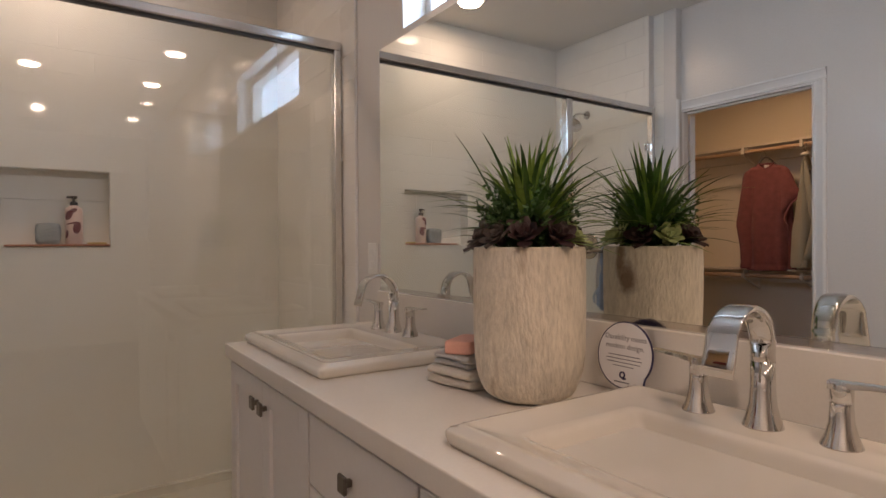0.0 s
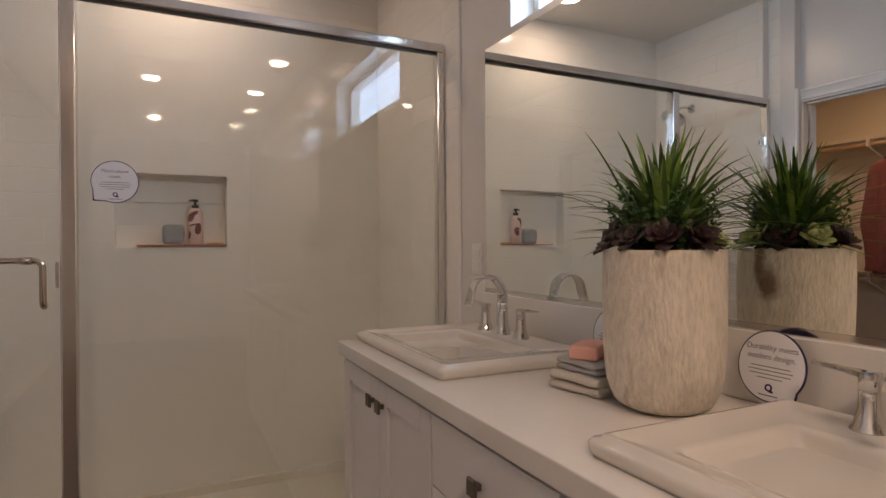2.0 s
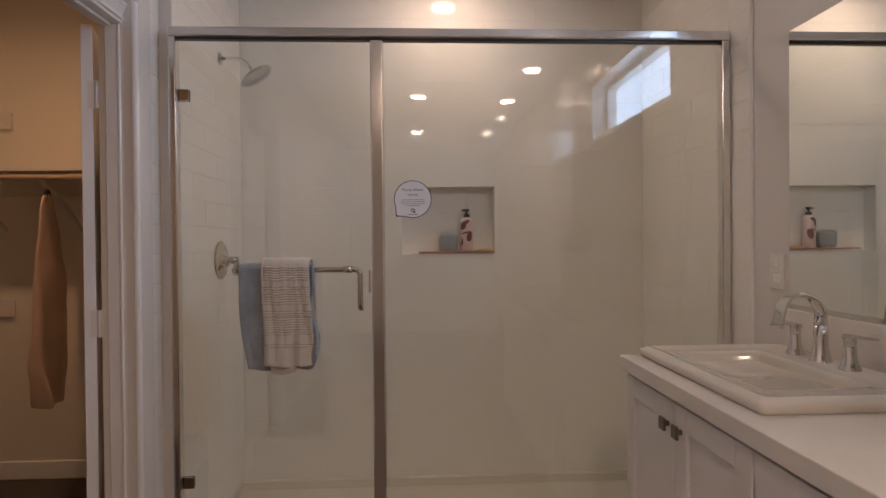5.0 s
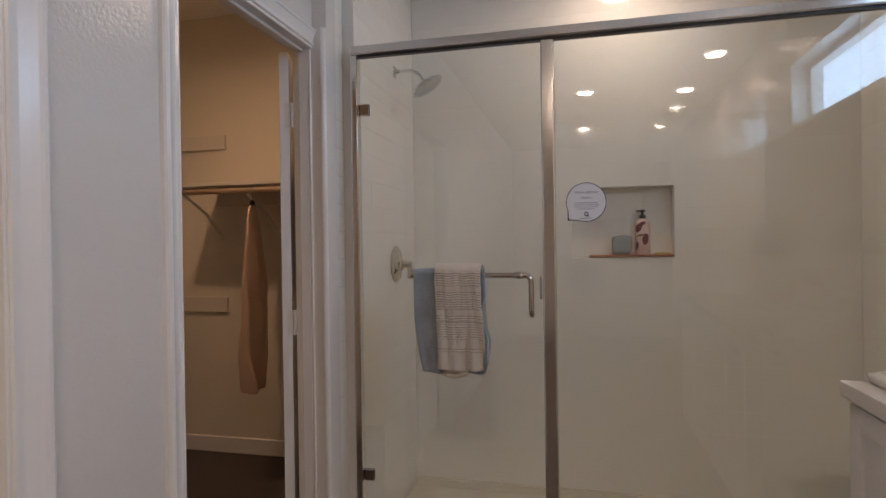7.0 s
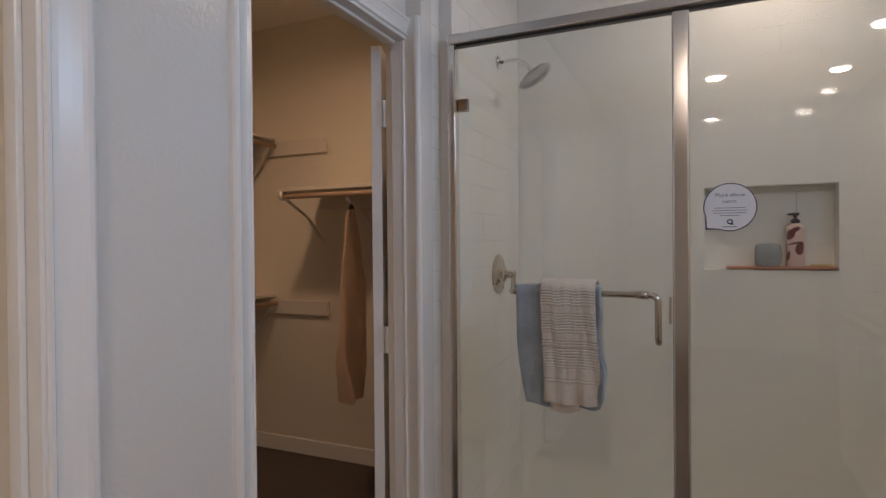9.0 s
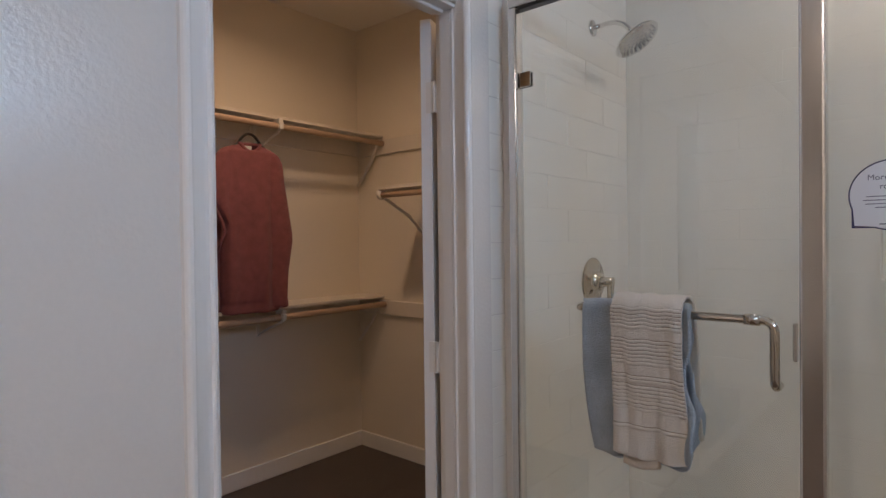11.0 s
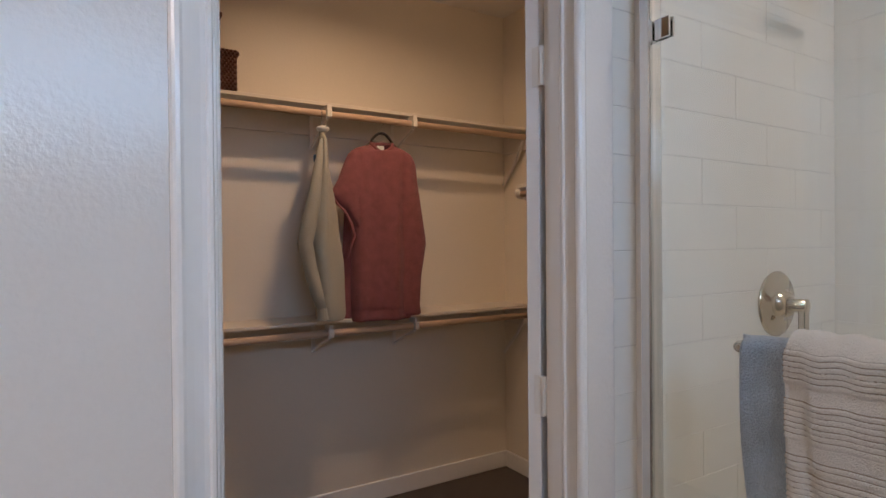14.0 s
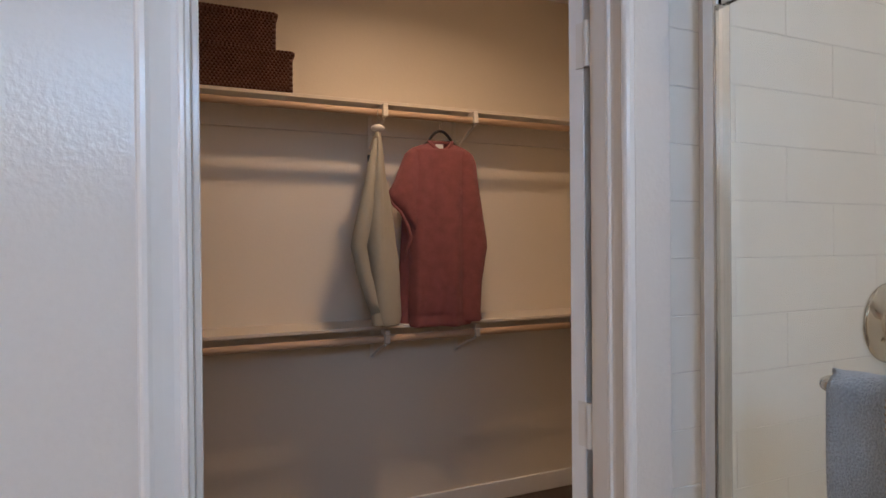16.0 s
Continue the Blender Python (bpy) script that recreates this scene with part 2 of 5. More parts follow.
def structure(name, bm, material, label=""):
    return tagged(link_mesh(name, bm, material), label, kind="structure")


def add_box(bm, lo, hi, bevel=0.0, seg=1):
    """A box from corner lo to corner hi."""
    got = bmesh.ops.create_cube(bm, size=1.0)["verts"]
    for v in got:
        v.co = Vector([lo[i] + (v.co[i] + 0.5) * (hi[i] - lo[i]) for i in range(3)])
    if bevel:
        edges = list({e for v in got for e in v.link_edges})
        bmesh.ops.bevel(bm, geom=edges, offset=bevel, segments=seg, affect="EDGES", profile=0.5)
    return bm


def box(lo, hi, bevel=0.0, seg=1):
    return add_box(bmesh.new(), lo, hi, bevel, seg)


def boxes(*pairs):
    bm = bmesh.new()
    for lo, hi in pairs:
        add_box(bm, lo, hi)
    return bm


def add_lathe(bm, profile, seg=32, m=None):
    """Turns (radius, height) pairs round z."""
    m = m or Matrix()
    rings = []
    for r, z in profile:
        if r < 1e-6:
            rings.append([bm.verts.new(m @ Vector((0, 0, z)))])
        else:
            rings.append([bm.verts.new(m @ Vector((r * math.cos(2 * math.pi * k / seg), r * math.sin(2 * math.pi * k / seg), z))) for k in range(seg)])
    for a, b in zip(rings, rings[1:]):
        for k in range(seg):
            j = (k + 1) % seg
            if len(a) == 1 and len(b) == 1:
                continue
            if len(a) == 1:
                bm.faces.new((a[0], b[j], b[k]))
            elif len(b) == 1:
                bm.faces.new((a[k], a[j], b[0]))
            else:
                bm.faces.new((a[k], a[j], b[j], b[k]))
    return bm


def lathe(profile, seg=32, m=None):
    return add_lathe(bmesh.new(), profile, seg, m)


def add_tube(bm, path, radii, seg=12, flat=1.0, cap=True, up=(0, 0, 1)):
    """Sweeps an ellipse along a path of points; flat squeezes it along its second axis."""
    pts = [Vector(p) for p in path]
    if not hasattr(radii, "__len__"):
        radii = [radii] * len(pts)
    rings, side = [], None
    for i, p in enumerate(pts):
        d = (pts[min(i + 1, len(pts) - 1)] - pts[max(i - 1, 0)]).normalized()
        if side is None:
            side = d.cross(Vector(up))
            if side.length < 1e-4:
                side = d.cross(Vector((1, 0, 0)))
        side = (side - d * side.dot(d)).normalized()
        other = d.cross(side)
        rings.append([bm.verts.new(p + radii[i] * (side * math.cos(2 * math.pi * k / seg) + flat * other * math.sin(2 * math.pi * k / seg))) for k in range(seg)])
    for a, b in zip(rings, rings[1:]):
        for k in range(seg):
            j = (k + 1) % seg
            bm.faces.new((a[k], a[j], b[j], b[k]))
    if cap:
        bm.faces.new(rings[0][::-1])
        bm.faces.new(rings[-1])
    return bm


def tube(path, radii, seg=12, flat=1.0, cap=True, up=(0, 0, 1)):
    return add_tube(bmesh.new(), path, radii, seg, flat, cap, up)


def arc(c, r, a0, a1, n, u=(1, 0, 0), v=(0, 0, 1)):
    c, u, v = Vector(c), Vector(u), Vector(v)
    return [c + r * (u * math.cos(radians(a0 + (a1 - a0) * k / n)) + v * math.sin(radians(a0 + (a1 - a0) * k / n))) for k in range(n + 1)]


def add_extrude(bm, outline, depth, m=None):
    """A plate: an outline in x and y with its thickness along z."""
    m = m or Matrix()
    lo = [bm.verts.new(m @ Vector((x, y, 0))) for x, y in outline]
    hi = [bm.verts.new(m @ Vector((x, y, depth))) for x, y in outline]
    bm.faces.new(lo[::-1])
    bm.faces.new(hi)
    for k in range(len(lo)):
        j = (k + 1) % len(lo)
        bm.faces.new((lo[k], lo[j], hi[j], hi[k]))
    return bm


def rounded_rect(w, h, r, n=5):
    out = []
    for cx, cy, a in ((w / 2 - r, h / 2 - r, 0), (-w / 2 + r, h / 2 - r, 90), (-w / 2 + r, -h / 2 + r, 180), (w / 2 - r, -h / 2 + r, 270)):
        for k in range(n + 1):
            t = radians(a + 90 * k / n)
            out.append((cx + r * math.cos(t), cy + r * math.sin(t)))
    return out


def add_loft(bm, rings, cap0=True, cap1=True):
    """Skins rings of equal length."""
    vs = [[bm.verts.new(p) for p in ring] for ring in rings]
    for a, b in zip(vs, vs[1:]):
        for k in range(len(a)):
            j = (k + 1) % len(a)
            bm.faces.new((a[k], a[j], b[j], b[k]))
    if cap0:
        bm.faces.new(vs[0][::-1])
    if cap1:
        bm.faces.new(vs[-1])
    return bm


def sheet(fn, nu, nv):
    """An open surface from fn(u, v), u and v from 0 to 1."""
    bm = bmesh.new()
    g = [[bm.verts.new(fn(i / nu, j / nv)) for j in range(nv + 1)] for i in range(nu + 1)]
    for i in range(nu):
        for j in range(nv):
            bm.faces.new((g[i][j], g[i + 1][j], g[i + 1][j + 1], g[i][j + 1]))
    return bm


def thicken(ob, t, sub=0):
    s = ob.modifiers.new("thickness", "SOLIDIFY")
    s.thickness, s.offset = t, 0.0
    if sub:
        d = ob.modifiers.new("smooth", "SUBSURF")
        d.levels = d.render_levels = sub
    return ob


def wob(x, y, z, s, a):
    return a * noise.noise(Vector((x * s, y * s, z * s)))

# ---- the large structure ----
XW, XM = -1.085, 1.09          # closet-side wall face, mirror wall face
YB, YE = 2.90, -4.2           # shower back face, far end behind
XS, YS = -0.985, 2.075         # shower left tile face, shower glass line
D0, D1, DT = 1.201, 1.954, 2.062  # closet doorway
E0, E1 = 0.02, 0.788         # second doorway
YC, XF, YT = 1.942, -1.032, 2.026  # furred-out wall: its corner, outer face, first tile
T = 0.080
WIN = (0.385, 1.567, 1.985, 2.345)
NX0, NX1, NZ0, NZ1, ND = -0.175, 0.302, 1.243, 1.586, 0.09
CX, CY1, CY0 = -3.007, 3.24, 0.2  # closet: far face, right face, left face

structure("floor", box((XW - T, YE - 0.1, -0.06), (XM + 0.1, 2.0, 0.0)), M["tilefloor"], "brown ceramic tiled bathroom floor")
structure("closet_floor", box((CX - 0.1, CY0 - 0.1, -0.06), (XW - T, CY1 + 0.1, 0.004)), M["carpet"], "dark brown carpet in the closet")
structure("hall_floor", box((-2.6, -1.6, -0.06), (XW - T, CY0 - 0.1, 0.002)), M["carpet"], "dark brown carpet beyond the second doorway")
structure("ceiling", box((XW - T, YE - 0.1, BATH_Z), (XM + 0.1, YB + 0.1, BATH_Z + 0.1)), M["ceiling"], "plain off-white bathroom ceiling")
structure("closet_ceiling", box((CX - 0.1, CY0 - 0.1, CLOSET_Z), (XW - T + 0.003, CY1 + 0.1, CLOSET_Z + 0.1)), M["ceiling"], "plain off-white closet ceiling")
structure("hall_ceiling", box((-2.6, -1.6, 2.62), (XW - T, CY0 - 0.1, 2.72)), M["ceiling"], "plain ceiling beyond the doorway")

# wall with both doorways
structure("wall_closet", boxes(
    ((XW - T, YE, 0), (XW, E0, CLOSET_Z)),
    ((XW - T, E0, DT), (XW, E1, CLOSET_Z)),
    ((XW - T, E1, 0), (XW, D0, CLOSET_Z)),
    ((XW - T, D0, DT), (XW, D1 + 0.012, CLOSET_Z)),
    ((XW - T, D1 + 0.012, 0), (XW, 2.099, CLOSET_Z))), M["paint"], "satin off-white wall with orange-peel texture and two doorways")
structure("wall_shower_side", boxes(((XW + 0.0005, YC, 0), (XF - 0.0011, 2.10, CLOSET_Z)), ((XW - T, 2.10, 0), (XS - 0.0011, YB + 0.1, CLOSET_Z))), M["paint"], "furred-out wall beside the shower")
# mirror wall with the transom opening
w0, w1, w2, w3 = WIN
structure("wall_mirror", boxes(
    ((XM, YE, 0), (XM + 0.16, w0, BATH_Z)),
    ((XM, w0, 0), (XM + 0.16, w1, w2)),
    ((XM, w0, w3), (XM + 0.16, w1, BATH_Z)),
    ((XM, w1, 0), (XM + 0.16, YB + 0.1, BATH_Z))), M["paint"], "beige painted wall behind the vanity")
structure("wall_shower_back", boxes(
    ((XS - 0.01, YB + 0.0011, 0), (NX0, YB + 0.2, BATH_Z)),
    ((NX1, YB + 0.0011, 0), (XM, YB + 0.2, BATH_Z)),
    ((NX0, YB + 0.0011, 0), (NX1, YB + 0.2, NZ0)),
    ((NX0, YB + 0.0011, NZ1), (NX1, YB + 0.2, BATH_Z)),
    ((NX0, YB + ND, NZ0), (NX1, YB + 0.2, NZ1))), M["grout"], "shower back wall with a recessed niche")
structure("wall_end", box((XW, YE - 0.1, 0), (XM, YE, BATH_Z)), M["paint"], "plain painted end wall")
structure("shower_side_backing", box((XM - 0.0079, 1.937, 0), (XM + 0.001, YB + 0.002, BATH_Z)), M["grout"], "tile bed on the shower side wall")
# closet and hall shells
structure("closet_wall_back", box((CX - 0.1, CY0 - 0.1, 0), (CX, CY1 + 0.1, CLOSET_Z)), M["closet_paint"], "cream painted closet back wall")
structure("closet_wall_right", box((CX, CY1, 0), (XW - T, CY1 + 0.1, CLOSET_Z)), M["closet_paint"], "cream painted closet side wall")
structure("closet_wall_left", box((CX, CY0 - 0.1, 0), (XW - T, CY0, CLOSET_Z)), M["closet_paint"], "cream painted closet side wall")
structure("closet_wall_front", boxes(
    ((XW - T - 0.004, CY0, 0), (XW - T, D0 - 0.06, CLOSET_Z)),
    ((XW - T - 0.004, D1 + 0.06, 0), (XW - T, CY1, CLOSET_Z)),
    ((XW - T - 0.004, D0 - 0.06, DT + 0.06), (XW - T, D1 + 0.06, CLOSET_Z))), M["closet_paint"], "cream painted closet front wall")
structure("hall_wall", boxes(((-2.6, -1.6, 0), (-2.5, CY0 - 0.1, 2.62)), ((-2.5, -1.6, 0), (XW - T, -1.5, 2.62))), M["closet_paint"], "plain wall beyond the second doorway")


def baseboard(name, lo, hi):
    return structure(name, box(lo, hi, 0.004), M["trim"], "white painted baseboard")


baseboard("baseboard_closet_back", (CX, CY0, 0.004), (CX + 0.014, CY1, 0.105))
baseboard("baseboard_closet_right", (CX + 0.014, CY1 - 0.014, 0.004), (XW - T - 0.005, CY1, 0.105))
baseboard("baseboard_bath", (XW, E1 + 0.085, 0), (XW + 0.014, D0 - 0.06, 0.105))
baseboard("baseboard_bath_far", (XW, YE, 0), (XW + 0.014, E0 - 0.085, 0.105))


CASING = [(0.0, 0.0), (0.0, 0.007), (0.04, 0.011), (0.12, 0.011), (0.17, 0.006), (0.30, 0.007), (0.52, 0.012), (0.70, 0.017), (0.78, 0.021), (0.88, 0.021), (0.95, 0.018), (1.0, 0.012), (1.0, 0.0)]


def casing_leg(x, y0, y1, z1, flip=1):
    """An upright of stepped door trim: thin at the opening, thick at the outer edge. flip: 1 where the outer edge is at larger y."""
    bm = bmesh.new()
    lo, hi = [], []
    for f, d in CASING:
        y = y0 + f * (y1 - y0) if flip > 0 else y1 - f * (y1 - y0)
        lo.append(bm.verts.new((x + d, y, 0)))
        hi.append(bm.verts.new((x + d, y, z1)))
    n = len(CASING)
    for k in range(n):
        j = (k + 1) % n
        bm.faces.new((lo[k], lo[j], hi[j], hi[k]))
    bm.faces.new(hi)
    bmesh.ops.recalc_face_normals(bm, faces=bm.faces[:])
    return bm


def casing_return(z1):
    """Moulded casing on the short face that turns from the jamb to the furred-out wall."""
    bm = bmesh.new()
    x0, x1 = XW - 0.015, XF + 0.002
    pts = [(x0, YC + 0.020), (x0, YC - 0.006)] + [(x0 + f * (x1 - x0), YC - 0.75 * d) for f, d in CASING[1:-1]] + [(x1, YC + 0.0003), (XW + 0.0003, YC - 0.0003), (XW + 0.0003, YC + 0.020)]
    lo = [bm.verts.new((x, y, 0)) for x, y in pts]
    hi = [bm.verts.new((x, y, z1)) for x, y in pts]
    for k in range(len(pts)):
        j = (k + 1) % len(pts)
        bm.faces.new((lo[k], lo[j], hi[j], hi[k]))
    bm.faces.new(hi)
    bmesh.ops.recalc_face_normals(bm, faces=bm.faces[:])
    return bm


def casing_head(x, y0, y1, z0, z1):
    bm = bmesh.new()
    a = [bm.verts.new((x + d, y0, z0 + f * (z1 - z0))) for f, d in CASING]
    b = [bm.verts.new((x + d, y1, z0 + f * (z1 - z0))) for f, d in CASING]
    n = len(CASING)
    for k in range(n):
        j = (k + 1) % n
        bm.faces.new((a[k], a[j], b[j], b[k]))
    bm.faces.new(a)
    bm.faces.new(b)
    bmesh.ops.recalc_face_normals(bm, faces=bm.faces[:])
    return bm


def door_trim(name, y0, y1, w=0.062, wr=0.050, rebate=False):
    root = tagged(new(name), "white stepped door casing and jamb", kind="structure")
    part("casing_leg", casing_leg(XW, y0 + 0.010 - w, y0 + 0.010, DT - 0.0105, -1), M["trim"], root)
    part("casing_leg", casing_return(DT - 0.010 + w) if rebate else casing_leg(XW, y1 - 0.010, y1 - 0.010 + wr, DT - 0.0105, 1), M["trim"], root)
    part("casing_head", casing_head(XW, y0 + 0.010 - w, YC - 0.001 if rebate else y1 - 0.010 + wr, DT - 0.010, DT - 0.010 + w), M["trim"], root)
    jambs = [((XW - T - 0.004, y0 - 0.004, 0), (XW + 0.004, y0 + 0.016, DT)), ((XW - T - 0.004, y0 + 0.016, DT - 0.02), (XW + 0.004, y1 - 0.016, DT))]
    stops = [((XW - 0.052, y0 + 0.016, 0), (XW - 0.030, y0 + 0.027, DT - 0.02)), ((XW - 0.052, y0 + 0.027, DT - 0.031), (XW - 0.030, y1 - 0.027, DT - 0.02))]
    if rebate:
        jambs += [((XW - 0.055, y1 - 0.018, 0), (XW - 0.0155, y1 + 0.0115, DT)), ((XW - T - 0.004, y1 - 0.003, 0), (XW - 0.0555, y1 + 0.0115, DT))]
    else:
        jambs.append(((XW - T - 0.004, y1 - 0.016, 0), (XW + 0.004, y1 + 0.004, DT)))
        stops.append(((XW - 0.052, y1 - 0.027, 0), (XW - 0.030, y1 - 0.016, DT - 0.02)))
    for lo, hi in jambs:
        part("jamb", box(lo, hi, 0.002), M["trim"], root)
    for lo, hi in stops:
        part("door_stop", box(lo, hi, 0.002), M["trim"], root)
    return root


door_trim("door_1", D0, D1, rebate=True)
door_trim("door_2", E0, E1, 0.076, 0.076)
structure("trim_return", box((XF - 0.001, YC + 0.0005, 0), (XF + 0.003, YT - 0.001, BATH_Z), 0.001), M["paint"], "flat white painted strip beside the shower tile")
structure("trim_closet_inner", boxes(((XW - T - 0.018, D0 - 0.065, 0.004), (XW - T - 0.004, D0 - 0.005, DT + 0.06)), ((XW - T - 0.008, D1 + 0.012, 0.004), (XW - T - 0.004, D1 + 0.055, DT + 0.06)),
                                     ((XW - T - 0.018, D0 - 0.005, DT + 0.005), (XW - T - 0.004, D1 + 0.012, DT + 0.06))), M["trim"], "white casing inside the closet")

# transom window
win = tagged(new("window_1"), "wide shallow transom window with white frame showing sky", kind="structure")
FX, FD = XM + 0.092, 0.066


def window_parts(win, y0, y1, z0, z1):
    """A white frame round the opening, its pane set at the back."""
    for lo, hi in (((FX, y0, z0), (FX + FD, y1, z0 + 0.034)), ((FX, y0, z1 - 0.034), (FX + FD, y1, z1)),
                   ((FX, y0, z0 + 0.034), (FX + FD, y0 + 0.034, z1 - 0.034)), ((FX, y1 - 0.034, z0 + 0.034), (FX + FD, y1, z1 - 0.034))):
        part("window_frame", box(lo, hi, 0.003), M["plate"], win)
    part("pane", box((FX + 0.052, y0 + 0.034, z0 + 0.034), (FX + 0.058, y1 - 0.034, z1 - 0.034)), M["pane"], win).visible_shadow = False


window_parts(win, w0, w1, w2, w3)
structure("ground", box((-60, -60, -0.5), (60, 60, -0.4)), mat("dry_ground", (0.28, 0.24, 0.19), 0.9, var=0.2, scale=0.5, fine=6), "pale bare ground outside")

# shower floor and curb
structure("shower_pan", boxes(((XS - 0.009, YS + 0.05, 0), (XM - 0.009, YB + 0.009, 0.06)), ((XS - 0.009, YB - 0.03, 0.06), (XM - 0.009, YB + 0.009, 0.10))), M["pan"], "cream shower pan")
structure("shower_curb", box((XS - 0.009, 1.978, 0), (XM - 0.009, YS + 0.05, 0.11), 0.008, 2), M["pan"], "cream shower curb")


def mirror_on_wall():
    ob = thing("wall_mirror_glass", (XM, 0.815, 1.085), label="large frameless wall mirror resting on a metal channel above the vanity", category="mirror")
    part("mirror_sheet", box((-0.006, -0.915, 0.0), (-0.001, 0.915, 0.872)), M["mirror"], ob, "clear silvered glass")
    part("channel", boxes(((-0.009, -0.915, -0.006), (-0.001, 0.915, -0.0005)), ((-0.0095, -0.915, -0.006), (-0.0072, 0.915, 0.008))), M["rail"], ob, "bright metal bottom channel")


mirror_on_wall()


# ---- ceiling lamps ----
def ceiling_light(x, y, z, r=0.075):
    ob = thing("ceiling_light", (x, y, z), label="lit round recessed ceiling light with white trim ring", category="ceiling light", group="recessed ceiling lights")
    part("trim_ring", lathe([(r, -0.001), (r + 0.018, -0.001), (r + 0.018, -0.005), (r, -0.008), (r, -0.001)], 40), M["lamp_trim"], ob, smooth=True)
    part("lens", lathe([(0, -0.0025), (r - 0.001, -0.0025)], 40), M["lens"], ob, "glowing lens")


for lx, ly in BATH_LAMPS:
    ceiling_light(lx, ly, BATH_Z)
ceiling_light(-1.99, 2.08, CLOSET_Z)

# ---- vanity ----
CT, CF, CB = 0.939, 0.538, 1.088   # counter top height, front, back
VY0, VY1 = -0.10, 1.742
VF = 0.548


def knob_at(parent, y, z, x=0.0):
    k = part("knob", add_box(box((x - 0.022, y - 0.015, z - 0.017), (x - 0.014, y + 0.015, z + 0.017), 0.002), (x - 0.016, y - 0.006, z - 0.006), (x - 0.001, y + 0.006, z + 0.006)), M["knob"], parent, "square pewter knob")
    return k


def shaker_front(name, parent, y0, y1, z0, z1, rail=0.058):
    door = part(name, box((-0.010, y0 + rail - 0.004, z0 + rail - 0.004), (-0.001, y1 - rail + 0.004, z1 - rail + 0.004)), M["cabinet"], parent, "flat recessed panel in a raised frame")
    for lo, hi in (((-0.019, y0 + rail, z0), (-0.0015, y1 - rail, z0 + rail)), ((-0.019, y0 + rail, z1 - rail), (-0.0015, y1 - rail, z1))):
        part("rail", box(lo, hi, 0.0015), M["cabinet"], door)
    for lo, hi in (((-0.019, y0, z0), (-0.0015, y0 + rail - 0.0003, z1)), ((-0.019, y1 - rail + 0.0003, z0), (-0.0015, y1, z1))):
        part("stile", box(lo, hi, 0.0015), M["cabinet"], door)
    return door


def vanity_unit(y0, y1, kind):
    ob = thing("vanity_cabinet", (VF + 0.02, 0, 0), label="white shaker vanity base cabinet under a quartz top" if kind == "doors" else "white vanity drawer unit with flat drawer fronts", category="cabinet", group="vanity cabinets")
    part("body", boxes(((0.0405, y0, 0.10), (CB - VF - 0.03, y1, CT - 0.043)), ((0, y0, 0.10), (0.04, y1, CT - 0.072)), ((0.06, y0, 0.0), (CB - VF - 0.03, y1, 0.10))), M["cabinet"], ob)
    top = CT - 0.053
    if kind == "doors":
        mid = (y0 + y1) / 2
        for a, b, ky in ((y0 + 0.003, mid - 0.0015, mid - 0.036), (mid + 0.0015, y1 - 0.003, mid + 0.036)):
            d = shaker_front("door", ob, a, b, 0.11, top)
            knob_at(d, ky, 0.825, -0.019)
    else:
        for z0, z1 in ((0.735, top), (0.43, 0.731), (0.11, 0.426)):
            d = part("drawer_front", box((-0.019, y0 + 0.003, z0), (-0.001, y1 - 0.003, z1), 0.0015), M["cabinet"], ob)
            knob_at(d, (y0 + y1) / 2 + 0.01, (z0 + z1) / 2, -0.019)
    return ob


vanity_unit(1.045, 1.715, "doors")
vanity_unit(0.592, 1.043, "drawers")
vanity_unit(-0.08, 0.590, "doors")


def countertop():
    ob = thing("countertop", (0, 0, CT - 0.042), label="white quartz vanity countertop with low backsplash", category="countertop")
    part("slab", box((CF, VY0, 0), (CB, VY1, 0.042), 0.003, 2), M["quartz"], ob)
    part("backsplash", box((CB - 0.020, VY0, 0.0425), (CB, VY1 - 0.012, 0.182), 0.002), M["quartz"], ob)


countertop()


